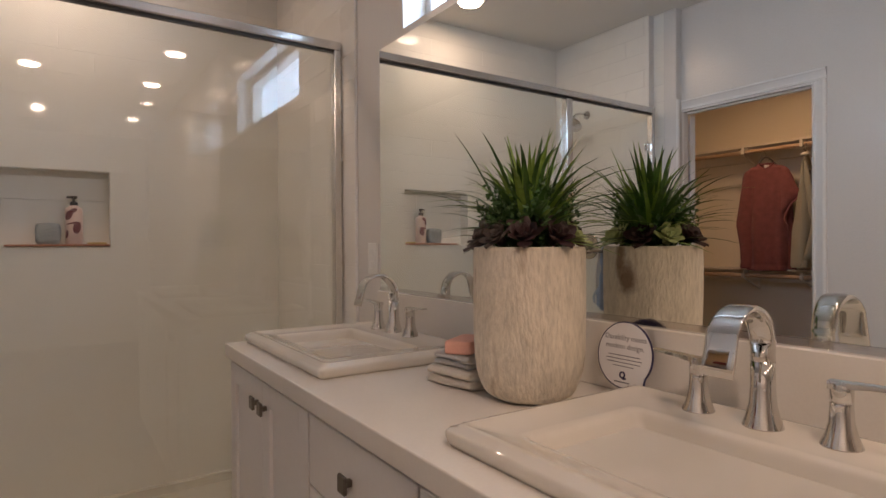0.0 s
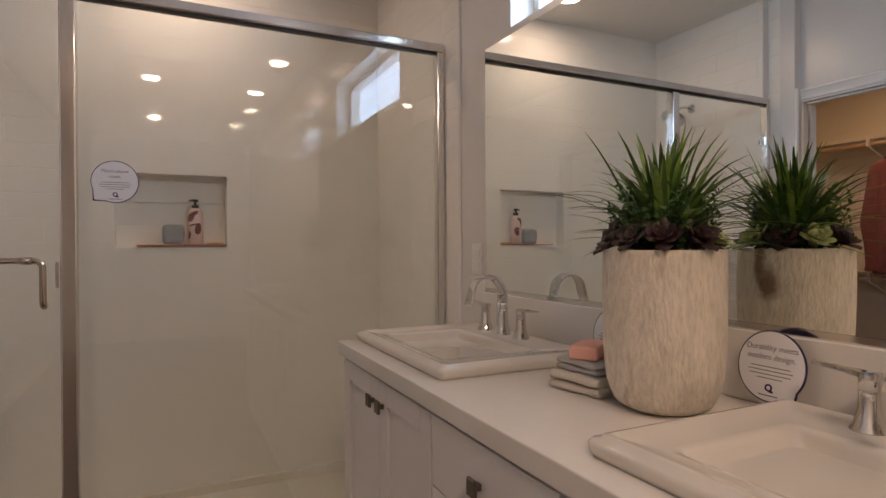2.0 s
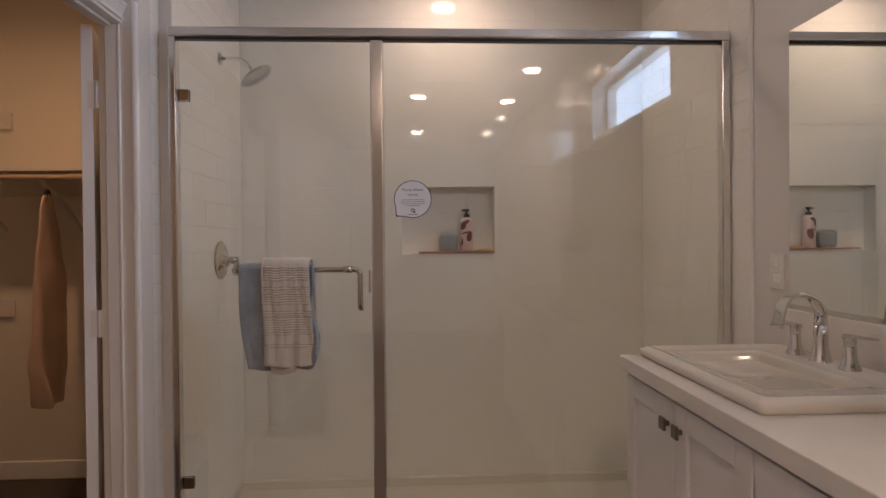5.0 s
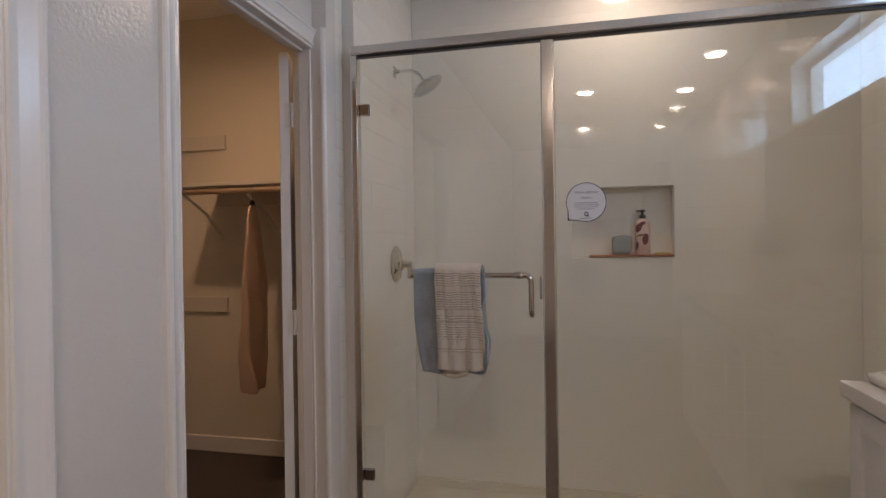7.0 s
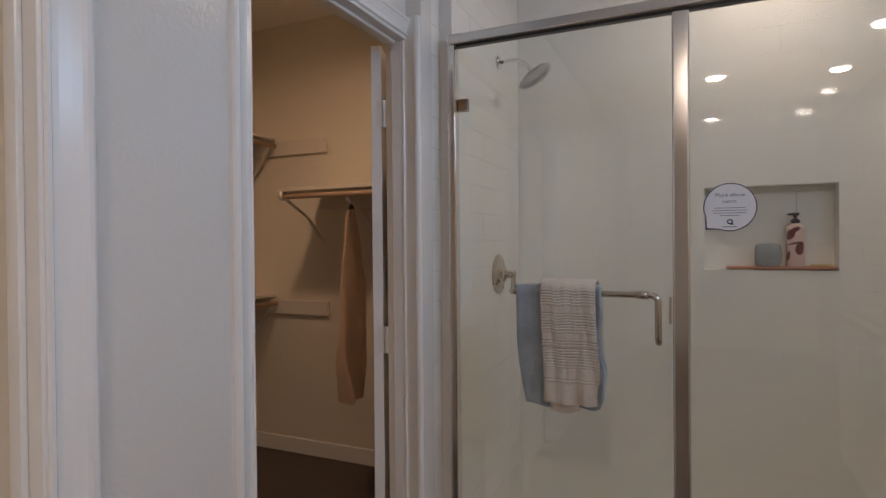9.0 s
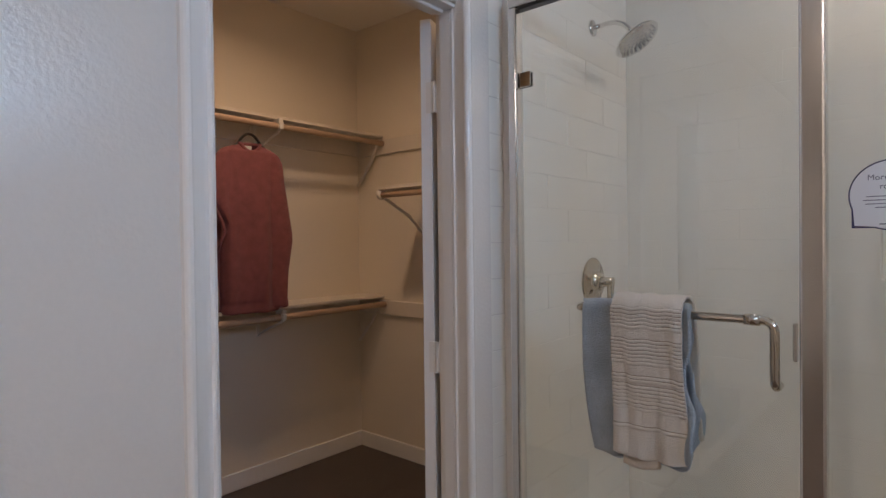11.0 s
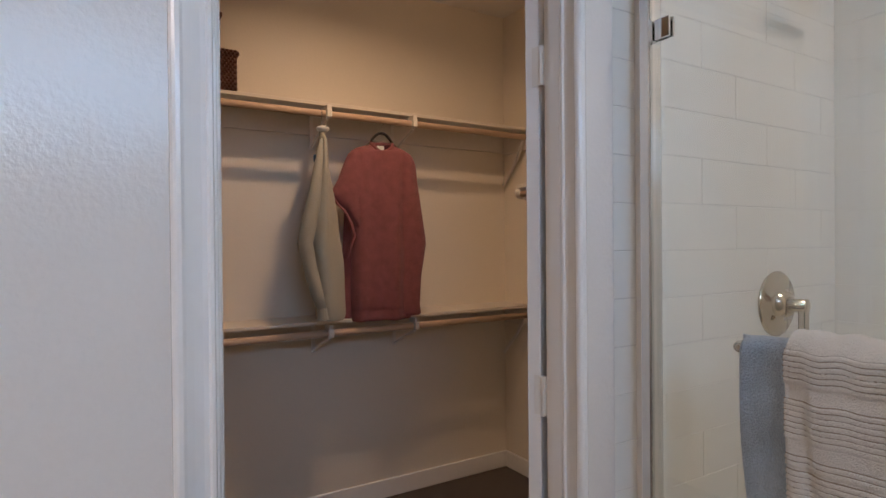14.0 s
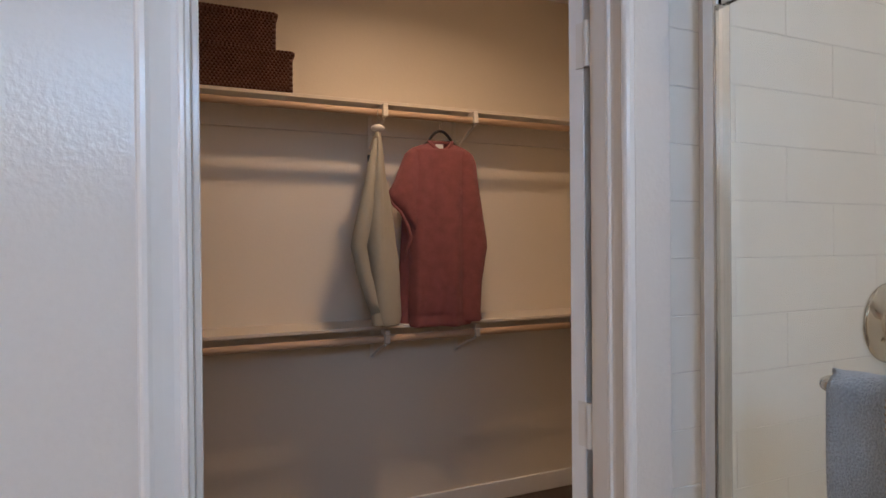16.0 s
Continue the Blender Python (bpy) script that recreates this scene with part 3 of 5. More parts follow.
def sink(cy):
    cx = 0.822
    W, L = 0.460, 0.640
    ob = thing("drop_in_sink", (cx, cy, CT), label="white rectangular drop-in ceramic sink with stepped rim", category="sink", group="vanity sinks")

    def ring(w, l, r, z, dx=0.0):
        return [Vector((x + dx, y, z)) for x, y in rounded_rect(w, l, r, 5)]
    bx, bw, bl = -0.034, 0.245, 0.425
    rings = [ring(W - 0.012, L - 0.012, 0.013, 0.0005), ring(W - 0.004, L - 0.004, 0.014, 0.008), ring(W, L, 0.014, 0.017), ring(W, L, 0.014, 0.022), ring(W - 0.008, L - 0.008, 0.014, 0.027),
             ring(W - 0.026, L - 0.026, 0.013, 0.029), ring(W - 0.032, L - 0.032, 0.013, 0.033), ring(W - 0.05, L - 0.05, 0.012, 0.034), ring(W - 0.058, L - 0.058, 0.012, 0.031),
             ring(bw + 0.030, bl + 0.030, 0.018, 0.0285, bx), ring(bw + 0.008, bl + 0.008, 0.018, 0.0275, bx), ring(bw, bl, 0.018, 0.022, bx), ring(bw - 0.003, bl - 0.006, 0.018, 0.015, bx), ring(bw - 0.012, bl - 0.024, 0.020, -0.01, bx),
             ring(bw - 0.041, bl - 0.082, 0.026, -0.088, bx), ring(bw - 0.046, bl - 0.092, 0.028, -0.101, bx), ring(bw - 0.075, bl - 0.130, 0.034, -0.119, bx), ring(bw - 0.13, bl - 0.22, 0.03, -0.125, bx), ring(0.05, 0.05, 0.02, -0.128, bx)]
    part("basin", add_loft(bmesh.new(), rings, True, True), M["ceramic"], ob, smooth=True)
    part("drain", lathe([(0, -0.1255), (0.020, -0.1255), (0.022, -0.1275)], 24, Matrix.Translation((bx, 0, 0))), M["chrome"], ob, "round chrome drain", smooth=True)
    return ob


SINKS = (1.408, 0.272)
for s in SINKS:
    sink(s)


def faucet(cy):
    """Spout in the middle with a lever each side; the spout reaches toward -x."""
    ob = thing("faucet", (0.985, cy, CT + 0.0285), label="polished chrome widespread faucet with arched flat spout and two levers", category="faucet", group="vanity faucets")
    base = [(0.029, 0), (0.0288, 0.003), (0.0245, 0.014), (0.0195, 0.034), (0.0175, 0.06), (0.0170, 0.10)]
    part("spout_base", lathe([(0, 0)] + base + [(0, 0.101)], 28), M["chrome"], ob, smooth=True)
    path = [(0, 0, 0.095), (0, 0, 0.125)] + [tuple(p) for p in arc((-0.058, 0, 0.124), 0.058, 0, 150, 14)] + [(-0.118, 0, 0.114), (-0.125, 0, 0.092)]
    n = len(path)
    bm = bmesh.new()
    rings = []
    for i, p in enumerate(path):
        d = (Vector(path[min(i + 1, n - 1)]) - Vector(path[max(i - 1, 0)])).normalized()
        f = i / (n - 1)
        w = 0.0170 + 0.0075 * f
        t = 0.0170 - 0.0135 * min(1.0, f * 1.4)
        nrm = d.cross(Vector((0, 1, 0)))
        rings.append([Vector(p) + Vector((0, 1, 0)) * w * math.copysign(abs(math.cos(a)) ** (1 - 0.55 * f), math.cos(a)) + nrm * t * math.copysign(abs(math.sin(a)) ** (1 - 0.55 * f), math.sin(a)) for a in (2 * math.pi * k / 24 for k in range(24))])
    part("spout", add_loft(bm, rings), M["chrome"], ob, smooth=True)
    for s in (-1, 1):
        h = part("handle_base", lathe([(0, 0)] + [(0.0262, 0), (0.0258, 0.003), (0.0205, 0.014), (0.0155, 0.034), (0.0142, 0.056), (0.0142, 0.060), (0.0132, 0.0605), (0.0132, 0.062), (0.0145, 0.0625), (0.0145, 0.084), (0.013, 0.088), (0, 0.089)], 28, Matrix.Translation((0, s * 0.104, 0))), M["chrome"], ob, smooth=True)
        part("lever", add_loft(bmesh.new(), [[Vector((x, s * (0.104 + y), z)) for x, z in ((-w, z0 - th), (w, z0 - th), (w, z0), (0, z0 + 0.0015), (-w, z0))] for y, w, z0, th in ((-0.013, 0.0125, 0.089, 0.011), (0.010, 0.0130, 0.0895, 0.008), (0.035, 0.0115, 0.0905, 0.0055), (0.080, 0.0095, 0.092, 0.004))]), M["chrome"], h)
    return ob


for c in (1.455, 0.312):
    faucet(c)
# ---- things on the vanity ----


def planter():
    PX, PY = 0.888, 0.720
    ob = thing("planter", (PX, PY, CT), rz=38, label="cream textured cylindrical planter holding artificial grass and succulents", category="planter")
    R, H = 0.112, 0.300

    def radius(a, z):
        r = R * (1 - 0.012 * math.cos(4 * a)) if z > 0.02 else R
        return r + wob(math.cos(a) * 3, math.sin(a) * 3, z * 6, 1.0, 0.0015) + wob(math.cos(a) * 12, math.sin(a) * 12, z * 5, 1.0, 0.0008)
    prof = [(0.0, 0.0), (0.40, 0.0), (0.62, 0.003), (0.76, 0.012), (0.83, 0.022), (0.835, 0.025), (0.875, 0.034), (0.88, 0.037), (0.915, 0.047), (0.918, 0.050), (0.94, 0.058), (0.975, 0.09), (0.99, 0.13), (1.0, 0.18), (1.0, 0.25), (0.995, 0.292), (0.98, 0.300), (0.90, 0.300), (0.885, 0.294), (0.88, 0.27)]
    bm, seg, rings = bmesh.new(), 72, []
    for f, z in prof[1:]:
        rings.append([Vector((f * radius(a, z) * math.cos(a), f * radius(a, z) * math.sin(a), z)) for a in (2 * math.pi * k / seg for k in range(seg))])
    part("pot", add_loft(bm, rings, True, False), M["pot"], ob, smooth=True)
    part("soil", lathe([(0, 0.282), (0.06, 0.283), (0.098, 0.279)], 24), M["soil"], ob, smooth=True)
    rnd = random.Random(4)

    def blade(bm, base, az, length, lean, droop, width):
        pts, d = [], 7
        for k in range(d + 1):
            f = k / d
            reach = length * (math.sin(lean) * f + droop * f * f * f * 0.5)
            rise = length * (math.cos(lean) * f - droop * f * f * f * 0.45)
            pts.append(Vector((base[0] + math.cos(az) * reach, base[1] + math.sin(az) * reach, base[2] + rise)))
        side = Vector((-math.sin(az), math.cos(az), 0))
        out = Vector((math.cos(az), math.sin(az), 0))
        prev = None
        for k, p in enumerate(pts):
            f = k / d
            w = width * (0.6 + 0.6 * f) * (1 - f ** 2.2) + 0.0003
            tri = [bm.verts.new(p - side * w), bm.verts.new(p - out * w * 0.35 - Vector((0, 0, w * 0.3))), bm.verts.new(p + side * w)]
            if prev:
                bm.faces.new((prev[0], prev[1], tri[1], tri[0]))
                bm.faces.new((prev[1], prev[2], tri[2], tri[1]))
            prev = tri
    for name, n, mname, lens, wid in (("grass", 125, "grass", (0.15, 0.265), (0.0068, 0.0100)), ("light_grass", 60, "grass_tip", (0.17, 0.275), (0.0060, 0.0084))):
        bm = bmesh.new()
        for k in range(n):
            az = rnd.uniform(0, 2 * math.pi)
            rr = rnd.uniform(0, 0.03)
            lean = abs(rnd.gauss(0.36, 0.36))
            blade(bm, (rr * math.cos(az), rr * math.sin(az), 0.295), az + rnd.gauss(0, 0.3), rnd.uniform(*lens) * (1 if lean < 0.7 else 0.74), min(lean, 1.3), rnd.uniform(0.12, 0.60) + 0.35 * (lean > 0.5), rnd.uniform(*wid))
        tagged(part(name, bm, M[mname], ob, "long pointed artificial grass blades" if mname == "grass" else "thin yellowish-green artificial blades"), kind="stuff")
    bm = bmesh.new()
    for k in range(150):
        az, rr = rnd.uniform(0, 6.28), rnd.uniform(0.02, 0.080)
        stem = Vector((rr * math.cos(az), rr * math.sin(az), 0.29))
        tip = stem + Vector((math.cos(az) * rnd.uniform(0.0, 0.035), math.sin(az) * rnd.uniform(0.0, 0.035), rnd.uniform(0.05, 0.135)))
        for q in range(34):
            f = rnd.uniform(0.15, 1.0)
            p = stem.lerp(tip, f)
            d = Vector((rnd.gauss(0, 1), rnd.gauss(0, 1), rnd.gauss(0.4, 0.8))).normalized() * rnd.uniform(0.008, 0.015)
            s = d.cross(Vector((rnd.gauss(0, 1), rnd.gauss(0, 1), rnd.gauss(0, 1)))).normalized() * 0.0030
            a, b, c, e = (bm.verts.new(v) for v in (p, p + d * 0.5 + s, p + d, p + d * 0.5 - s))
            bm.faces.new((a, b, c, e))
    tagged(part("leafy_filler", bm, M["moss"], ob, "dense dark green leafy filler"), kind="stuff")

    def rosette(az, rr, z, size, mname, tilt, n=22, label=""):
        m = Matrix.Translation((rr * math.cos(az), rr * math.sin(az), z)) @ Matrix.Rotation(az, 4, "Z") @ Matrix.Rotation(radians(tilt), 4, "Y")
        core = part("succulent", lathe([(0, -0.012), (0.010, -0.010), (0.009, 0.004), (0, 0.008)], 10, m), M[mname], ob, label, smooth=True)
        for k in range(n):
            bm = bmesh.new()
            f = k / n
            a = k * 2.39996
            L = size * (0.35 + 0.75 * f)
            up = radians(84 - 56 * f + rnd.uniform(-6, 6))
            d = Vector((math.cos(a) * math.cos(up), math.sin(a) * math.cos(up), math.sin(up)))
            s = Vector((-math.sin(a), math.cos(a), 0))
            nn = d.cross(s)
            w = L * 0.30
            grid = []
            for g, ww in ((0.1, 0.45), (0.45, 0.95), (0.75, 1.0), (0.93, 0.55), (1.0, 0.06)):
                cup = nn * (-0.16 * L * (g - 0.5) ** 2)
                row = [bm.verts.new(m @ (d * L * g + s * w * ww * q - nn * (0.22 * w * (1 - abs(q))) + cup)) for q in (-1, 0, 1)]
                row += [bm.verts.new(m @ (d * L * g + s * w * ww * q + nn * (0.18 * w * (1 - abs(q))) + cup)) for q in (0.96, 0, -0.96)]
                grid.append(row)
            for a0, b0 in zip(grid, grid[1:]):
                for q in range(6):
                    bm.faces.new((a0[q], a0[(q + 1) % 6], b0[(q + 1) % 6], b0[q]))
            bm.faces.new(grid[-1])
            part("leaf", bm, M[mname], core, smooth=True)
    # azimuths are counted in the planter's own turn
    def az_of(world_deg):
        return radians(world_deg - 38)
    for deg, size, mname, tilt, label in ((300, 0.040, "succ_green", 42, "pale green rosette succulent"), (262, 0.046, "succ_dark", 38, "burgundy rosette succulent"), (222, 0.044, "succ_dark", 40, "dark burgundy rosette succulent"), (185, 0.040, "succ_grey", 45, "grey-brown rosette succulent"),
                                          (150, 0.050, "succ_grey", 55, "grey-brown rosette succulent"), (110, 0.048, "succ_dark", 45, "burgundy rosette succulent"), (60, 0.040, "succ_green", 45, "pale green rosette succulent"), (20, 0.042, "succ_green", 45, "pale green rosette succulent"), (338, 0.042, "succ_dark", 48, "dark burgundy rosette succulent")):
        rosette(az_of(deg), 0.082, 0.316, size * 1.04, mname, tilt + 4, label=label)


planter()


def folded_towel(name, place, rz, w, d, h, layers, mname, label, band=None):
    ob = thing(name, place, rz, label=label, category="towel", group="folded towels")
    for k in range(layers):
        z0, z1 = h * k / layers, h * (k + 1) / layers
        bm = bmesh.new()
        rings = []
        n = 28
        for i in range(n + 1):
            x = -w / 2 + w * i / n
            ring = []
            for a in range(20):
                t = 2 * math.pi * a / 20
                cy = math.copysign(abs(math.cos(t)) ** 0.35, math.cos(t)) * d / 2
                cz = math.copysign(abs(math.sin(t)) ** 0.7, math.sin(t)) * (z1 - z0) / 2
                zz = (z0 + z1) / 2 + cz
                ring.append(Vector((x + wob(cy * 2, zz * 30, k, 1, 0.004), cy + wob(x, zz, k + 3.0, 18, 0.005), max(zz + wob(x, cy, k * 2.0, 16, 0.004) * (1 if zz > 0.005 else 0), 0.0005))))
            rings.append(ring)
        part("fold", add_loft(bm, rings), M[mname] if not band or k % 2 else M[band], ob, smooth=True)
    return ob


folded_towel("folded_towel", (0.857, 0.885, CT), 100, 0.130, 0.125, 0.041, 2, "cream_terry", "folded cream and tan striped hand towel on the counter")
folded_towel("folded_towel", (0.857, 0.884, CT + 0.0420), 96, 0.108, 0.105, 0.026, 2, "grey_terry", "folded grey-blue washcloth on a towel stack")
sp = box((-0.054, -0.031, 0), (0.054, 0.031, 0.029), 0.005, 3)
solid("sponge", sp, M["pink"], "pink bath sponge block on the folded towels", "sponge", smooth=False, place=pose(0.860, 0.893, CT + 0.0690, 0, 0, 32))


def bubble_outline(r, tail_deg, tail, n=48, spread=17):
    """A round speech bubble with a pointed tail."""
    out = []
    for k in range(n):
        a = 360 * k / n
        off = (a - tail_deg + 180) % 360 - 180
        if abs(off) < spread:
            continue
        out.append((a, r))
    pts = [(rr * math.cos(radians(a)), rr * math.sin(radians(a))) for a, rr in out]
    tip = (tail * math.cos(radians(tail_deg)), tail * math.sin(radians(tail_deg)))
    at = next(i for i, (a, _) in enumerate(out) if a > tail_deg)
    pts.insert(at, tip)
    return pts


def text_mesh(name, body, size, material, parent, m, label=""):
    cu = bpy.data.curves.new(name, "FONT")
    cu.body, cu.size, cu.align_x, cu.align_y = body, size, "CENTER", "CENTER"
    cu.extrude = 0.00015
    tmp = bpy.data.objects.new(name, cu)
    scene.collection.objects.link(tmp)
    dg = bpy.context.evaluated_depsgraph_get()
    me = bpy.data.meshes.new_from_object(tmp.evaluated_get(dg))
    bpy.data.objects.remove(tmp)
    me.materials.clear()
    me.materials.append(material)
    ob = new(name, me)
    ob.matrix_basis = m
    ob.parent = parent
    return tagged(ob, label)


def bubble_sign(m, r, tail_deg, title, label):
    """Lies in its own x and y, facing +z."""
    ob = thing("sign", label=label, category="sign", group="speech bubble signs")
    ob.matrix_basis = m
    tail = r * 1.30
    part("border", add_extrude(bmesh.new(), bubble_outline(r, tail_deg, tail), 0.003), M["navy"], ob, "navy blue rim")
    part("face", add_extrude(bmesh.new(), bubble_outline(r * 0.962, tail_deg, tail * 0.93), 0.001, Matrix.Translation((0, 0, 0.0026))), M["sign"], ob, "white printed face")
    for k, line in enumerate(title):
        text_mesh("title", line, r * 0.225, M["greytext"], ob, Matrix.Translation((0, r * (0.50 - 0.26 * k), 0.0038)), "grey printed words")
    for k, w in enumerate((1.15, 1.3, 1.2, 0.75)):
        y = r * (-0.03 - 0.105 * k)
        part("text_line", box((-w * r / 2, y - r * 0.011, 0.0035), (w * r / 2, y + r * 0.011, 0.004)), M["greytext"], ob, "small unreadable print")
    bm = bmesh.new()
    add_lathe(bm, [(r * 0.06, 0), (r * 0.11, 0), (r * 0.11, 0.0005), (r * 0.06, 0.0005), (r * 0.06, 0)], 20, Matrix.Translation((0, -r * 0.60, 0.0036)))
    add_box(bm, (r * 0.02, -r * 0.73, 0.0036), (r * 0.14, -r * 0.67, 0.0041))
    part("emblem", bm, M["navy"], ob, "small dark round emblem")
    part("text_line", box((-r * 0.28, -r * 0.83, 0.0035), (r * 0.28, -r * 0.80, 0.004)), M["greytext"], ob, "small unreadable print")


# leans on the backsplash, facing the room
lean = Matrix(((0, 0, -1, 0), (-1, 0, 0, 0), (0, 1, 0, 0), (0, 0, 0, 1)))
bubble_sign(Matrix.Translation((1.040, 0.607, CT + 0.0845)) @ Matrix.Rotation(radians(-8), 4, "Y").inverted() @ lean, 0.066, 305, ["Durability meets", "modern design."], "white round speech-bubble sign with navy rim leaning on the backsplash")
bubble_sign(Matrix.Translation((1.040, 1.025, CT + 0.0845)) @ Matrix.Rotation(radians(-8), 4, "Y").inverted() @ lean, 0.066, 305, [], "second white round sign with navy rim behind the folded towels")
# on the shower glass
up_y = Matrix(((1, 0, 0, 0), (0, 0, -1, 0), (0, 1, 0, 0), (0, 0, 0, 1)))
bubble_sign(Matrix.Translation((-0.113, YS - 0.003, 1.459)) @ up_y, 0.069, 225, ["More elbow", "room."], "white round speech-bubble sign with navy rim stuck on the shower glass")

# outlet by the mirror
outlet = thing("wall_outlet", (XM, 1.798, 1.195), label="white rectangular wall outlet plate beside the mirror", category="outlet")
part("plate", box((-0.006, -0.036, -0.058), (-0.0005, 0.036, 0.058), 0.002, 2), M["plate"], outlet)
for dz in (-0.024, 0.024):
    part("socket", box((-0.0085, -0.017, dz - 0.015), (-0.0058, 0.017, dz + 0.015), 0.003, 2), M["plate"], outlet)

# ---- shower ----
HZ0, HZ1 = 2.046, 2.081
POST0, POST1 = -0.265, -0.217


def shower_enclosure():
    ob = thing("shower_enclosure", (0, YS, 0.11), label="framed clear glass shower enclosure with bright aluminium rails", category="shower enclosure")
    z0 = 0.0
    part("header", box((XS + 0.001, -0.022, HZ0 - 0.11), (XM - 0.011, 0.022, HZ1 - 0.11), 0.006, 3), M["rail"], ob)
    part("sill", box((XS + 0.030, -0.018, z0), (XM - 0.046, 0.018, z0 + 0.03), 0.004, 2), M["rail"], ob)
    part("jamb", box((XS + 0.001, -0.020, z0), (XS + 0.028, 0.020, HZ0 - 0.1105), 0.004, 2), M["rail"], ob)
    part("jamb", box((1.046, -0.020, z0), (XM - 0.011, 0.020, HZ0 - 0.1105), 0.004, 2), M["rail"], ob)
    part("seal", box((XS + 0.030, -0.010, HZ0 - 0.1185), (1.045, 0.012, HZ0 - 0.1105)), M["black"], ob, "thin black glazing seal")
    part("post", box((POST0, -0.022, z0 + 0.031), (POST1, 0.022, HZ0 - 0.1188), 0.006, 3), M["rail"], ob)
    part("glass_panel", box((POST1 - 0.006, 0.002, z0 + 0.025), (1.049, 0.008, HZ0 - 0.1187)), M["glass"], ob, "clear fixed glass").visible_shadow = False
    d = part("door", box((XS + 0.034, -0.008, z0 + 0.040), (POST0 - 0.004, -0.002, HZ0 - 0.128)), M["glass"], ob, "clear hinged glass door")
    d.visible_shadow = False
    for z in (0.437, 1.836):
        bm = box((XS + 0.026, -0.020, z - 0.022 - 0.11), (XS + 0.034, 0.002, z + 0.022 - 0.11), 0.001)
        add_box(bm, (XS + 0.036, -0.014, z - 0.021 - 0.11), (XS + 0.072, -0.0085, z + 0.021 - 0.11), 0.001)
        add_box(bm, (XS + 0.036, -0.0015, z - 0.021 - 0.11), (XS + 0.072, 0.004, z + 0.021 - 0.11), 0.001)
        part("hinge", bm, M["chrome"], d, "square chrome hinge")
    # towel bar and pull in one bent tube
    zb = 1.205 - 0.11
    path = [(-0.752, -0.008, zb), (-0.752, -0.035, zb)] + [(-0.752 + 0.02 * (1 - math.cos(a)), -0.035 - 0.02 * math.sin(a), zb) for a in (0.4, 0.8, 1.2, 1.57)] + [(-0.325, -0.055, zb)]
    path += [(-0.325 + 0.022 * math.sin(a), -0.055, zb - 0.022 * (1 - math.cos(a))) for a in (0.3, 0.6, 0.9, 1.2, 1.57)] + [(-0.303, -0.055, zb - 0.12)]
    path += [(-0.303, -0.055 + 0.022 * (1 - math.cos(a)), zb - 0.12 - 0.022 * math.sin(a)) for a in (0.4, 0.8, 1.2, 1.57)] + [(-0.303, -0.010, zb - 0.142)]
    part("towel_bar", tube(path, 0.0095, 14), M["nickel"], d, "polished nickel towel bar and pull", smooth=True)
    part("bar_collar", lathe([(0.0, 0), (0.0125, 0), (0.0125, 0.03), (0.0, 0.03)], 18, Matrix.Translation((-0.36, -0.055, zb)) @ Matrix.Rotation(radians(90), 4, "Y")), M["nickel"], d, smooth=True)
    part("strike", box((POST0 - 0.010, -0.030, 1.12 - 0.11), (POST0 - 0.001, -0.022, 1.20 - 0.11), 0.002), M["rail"], ob)


shower_enclosure()


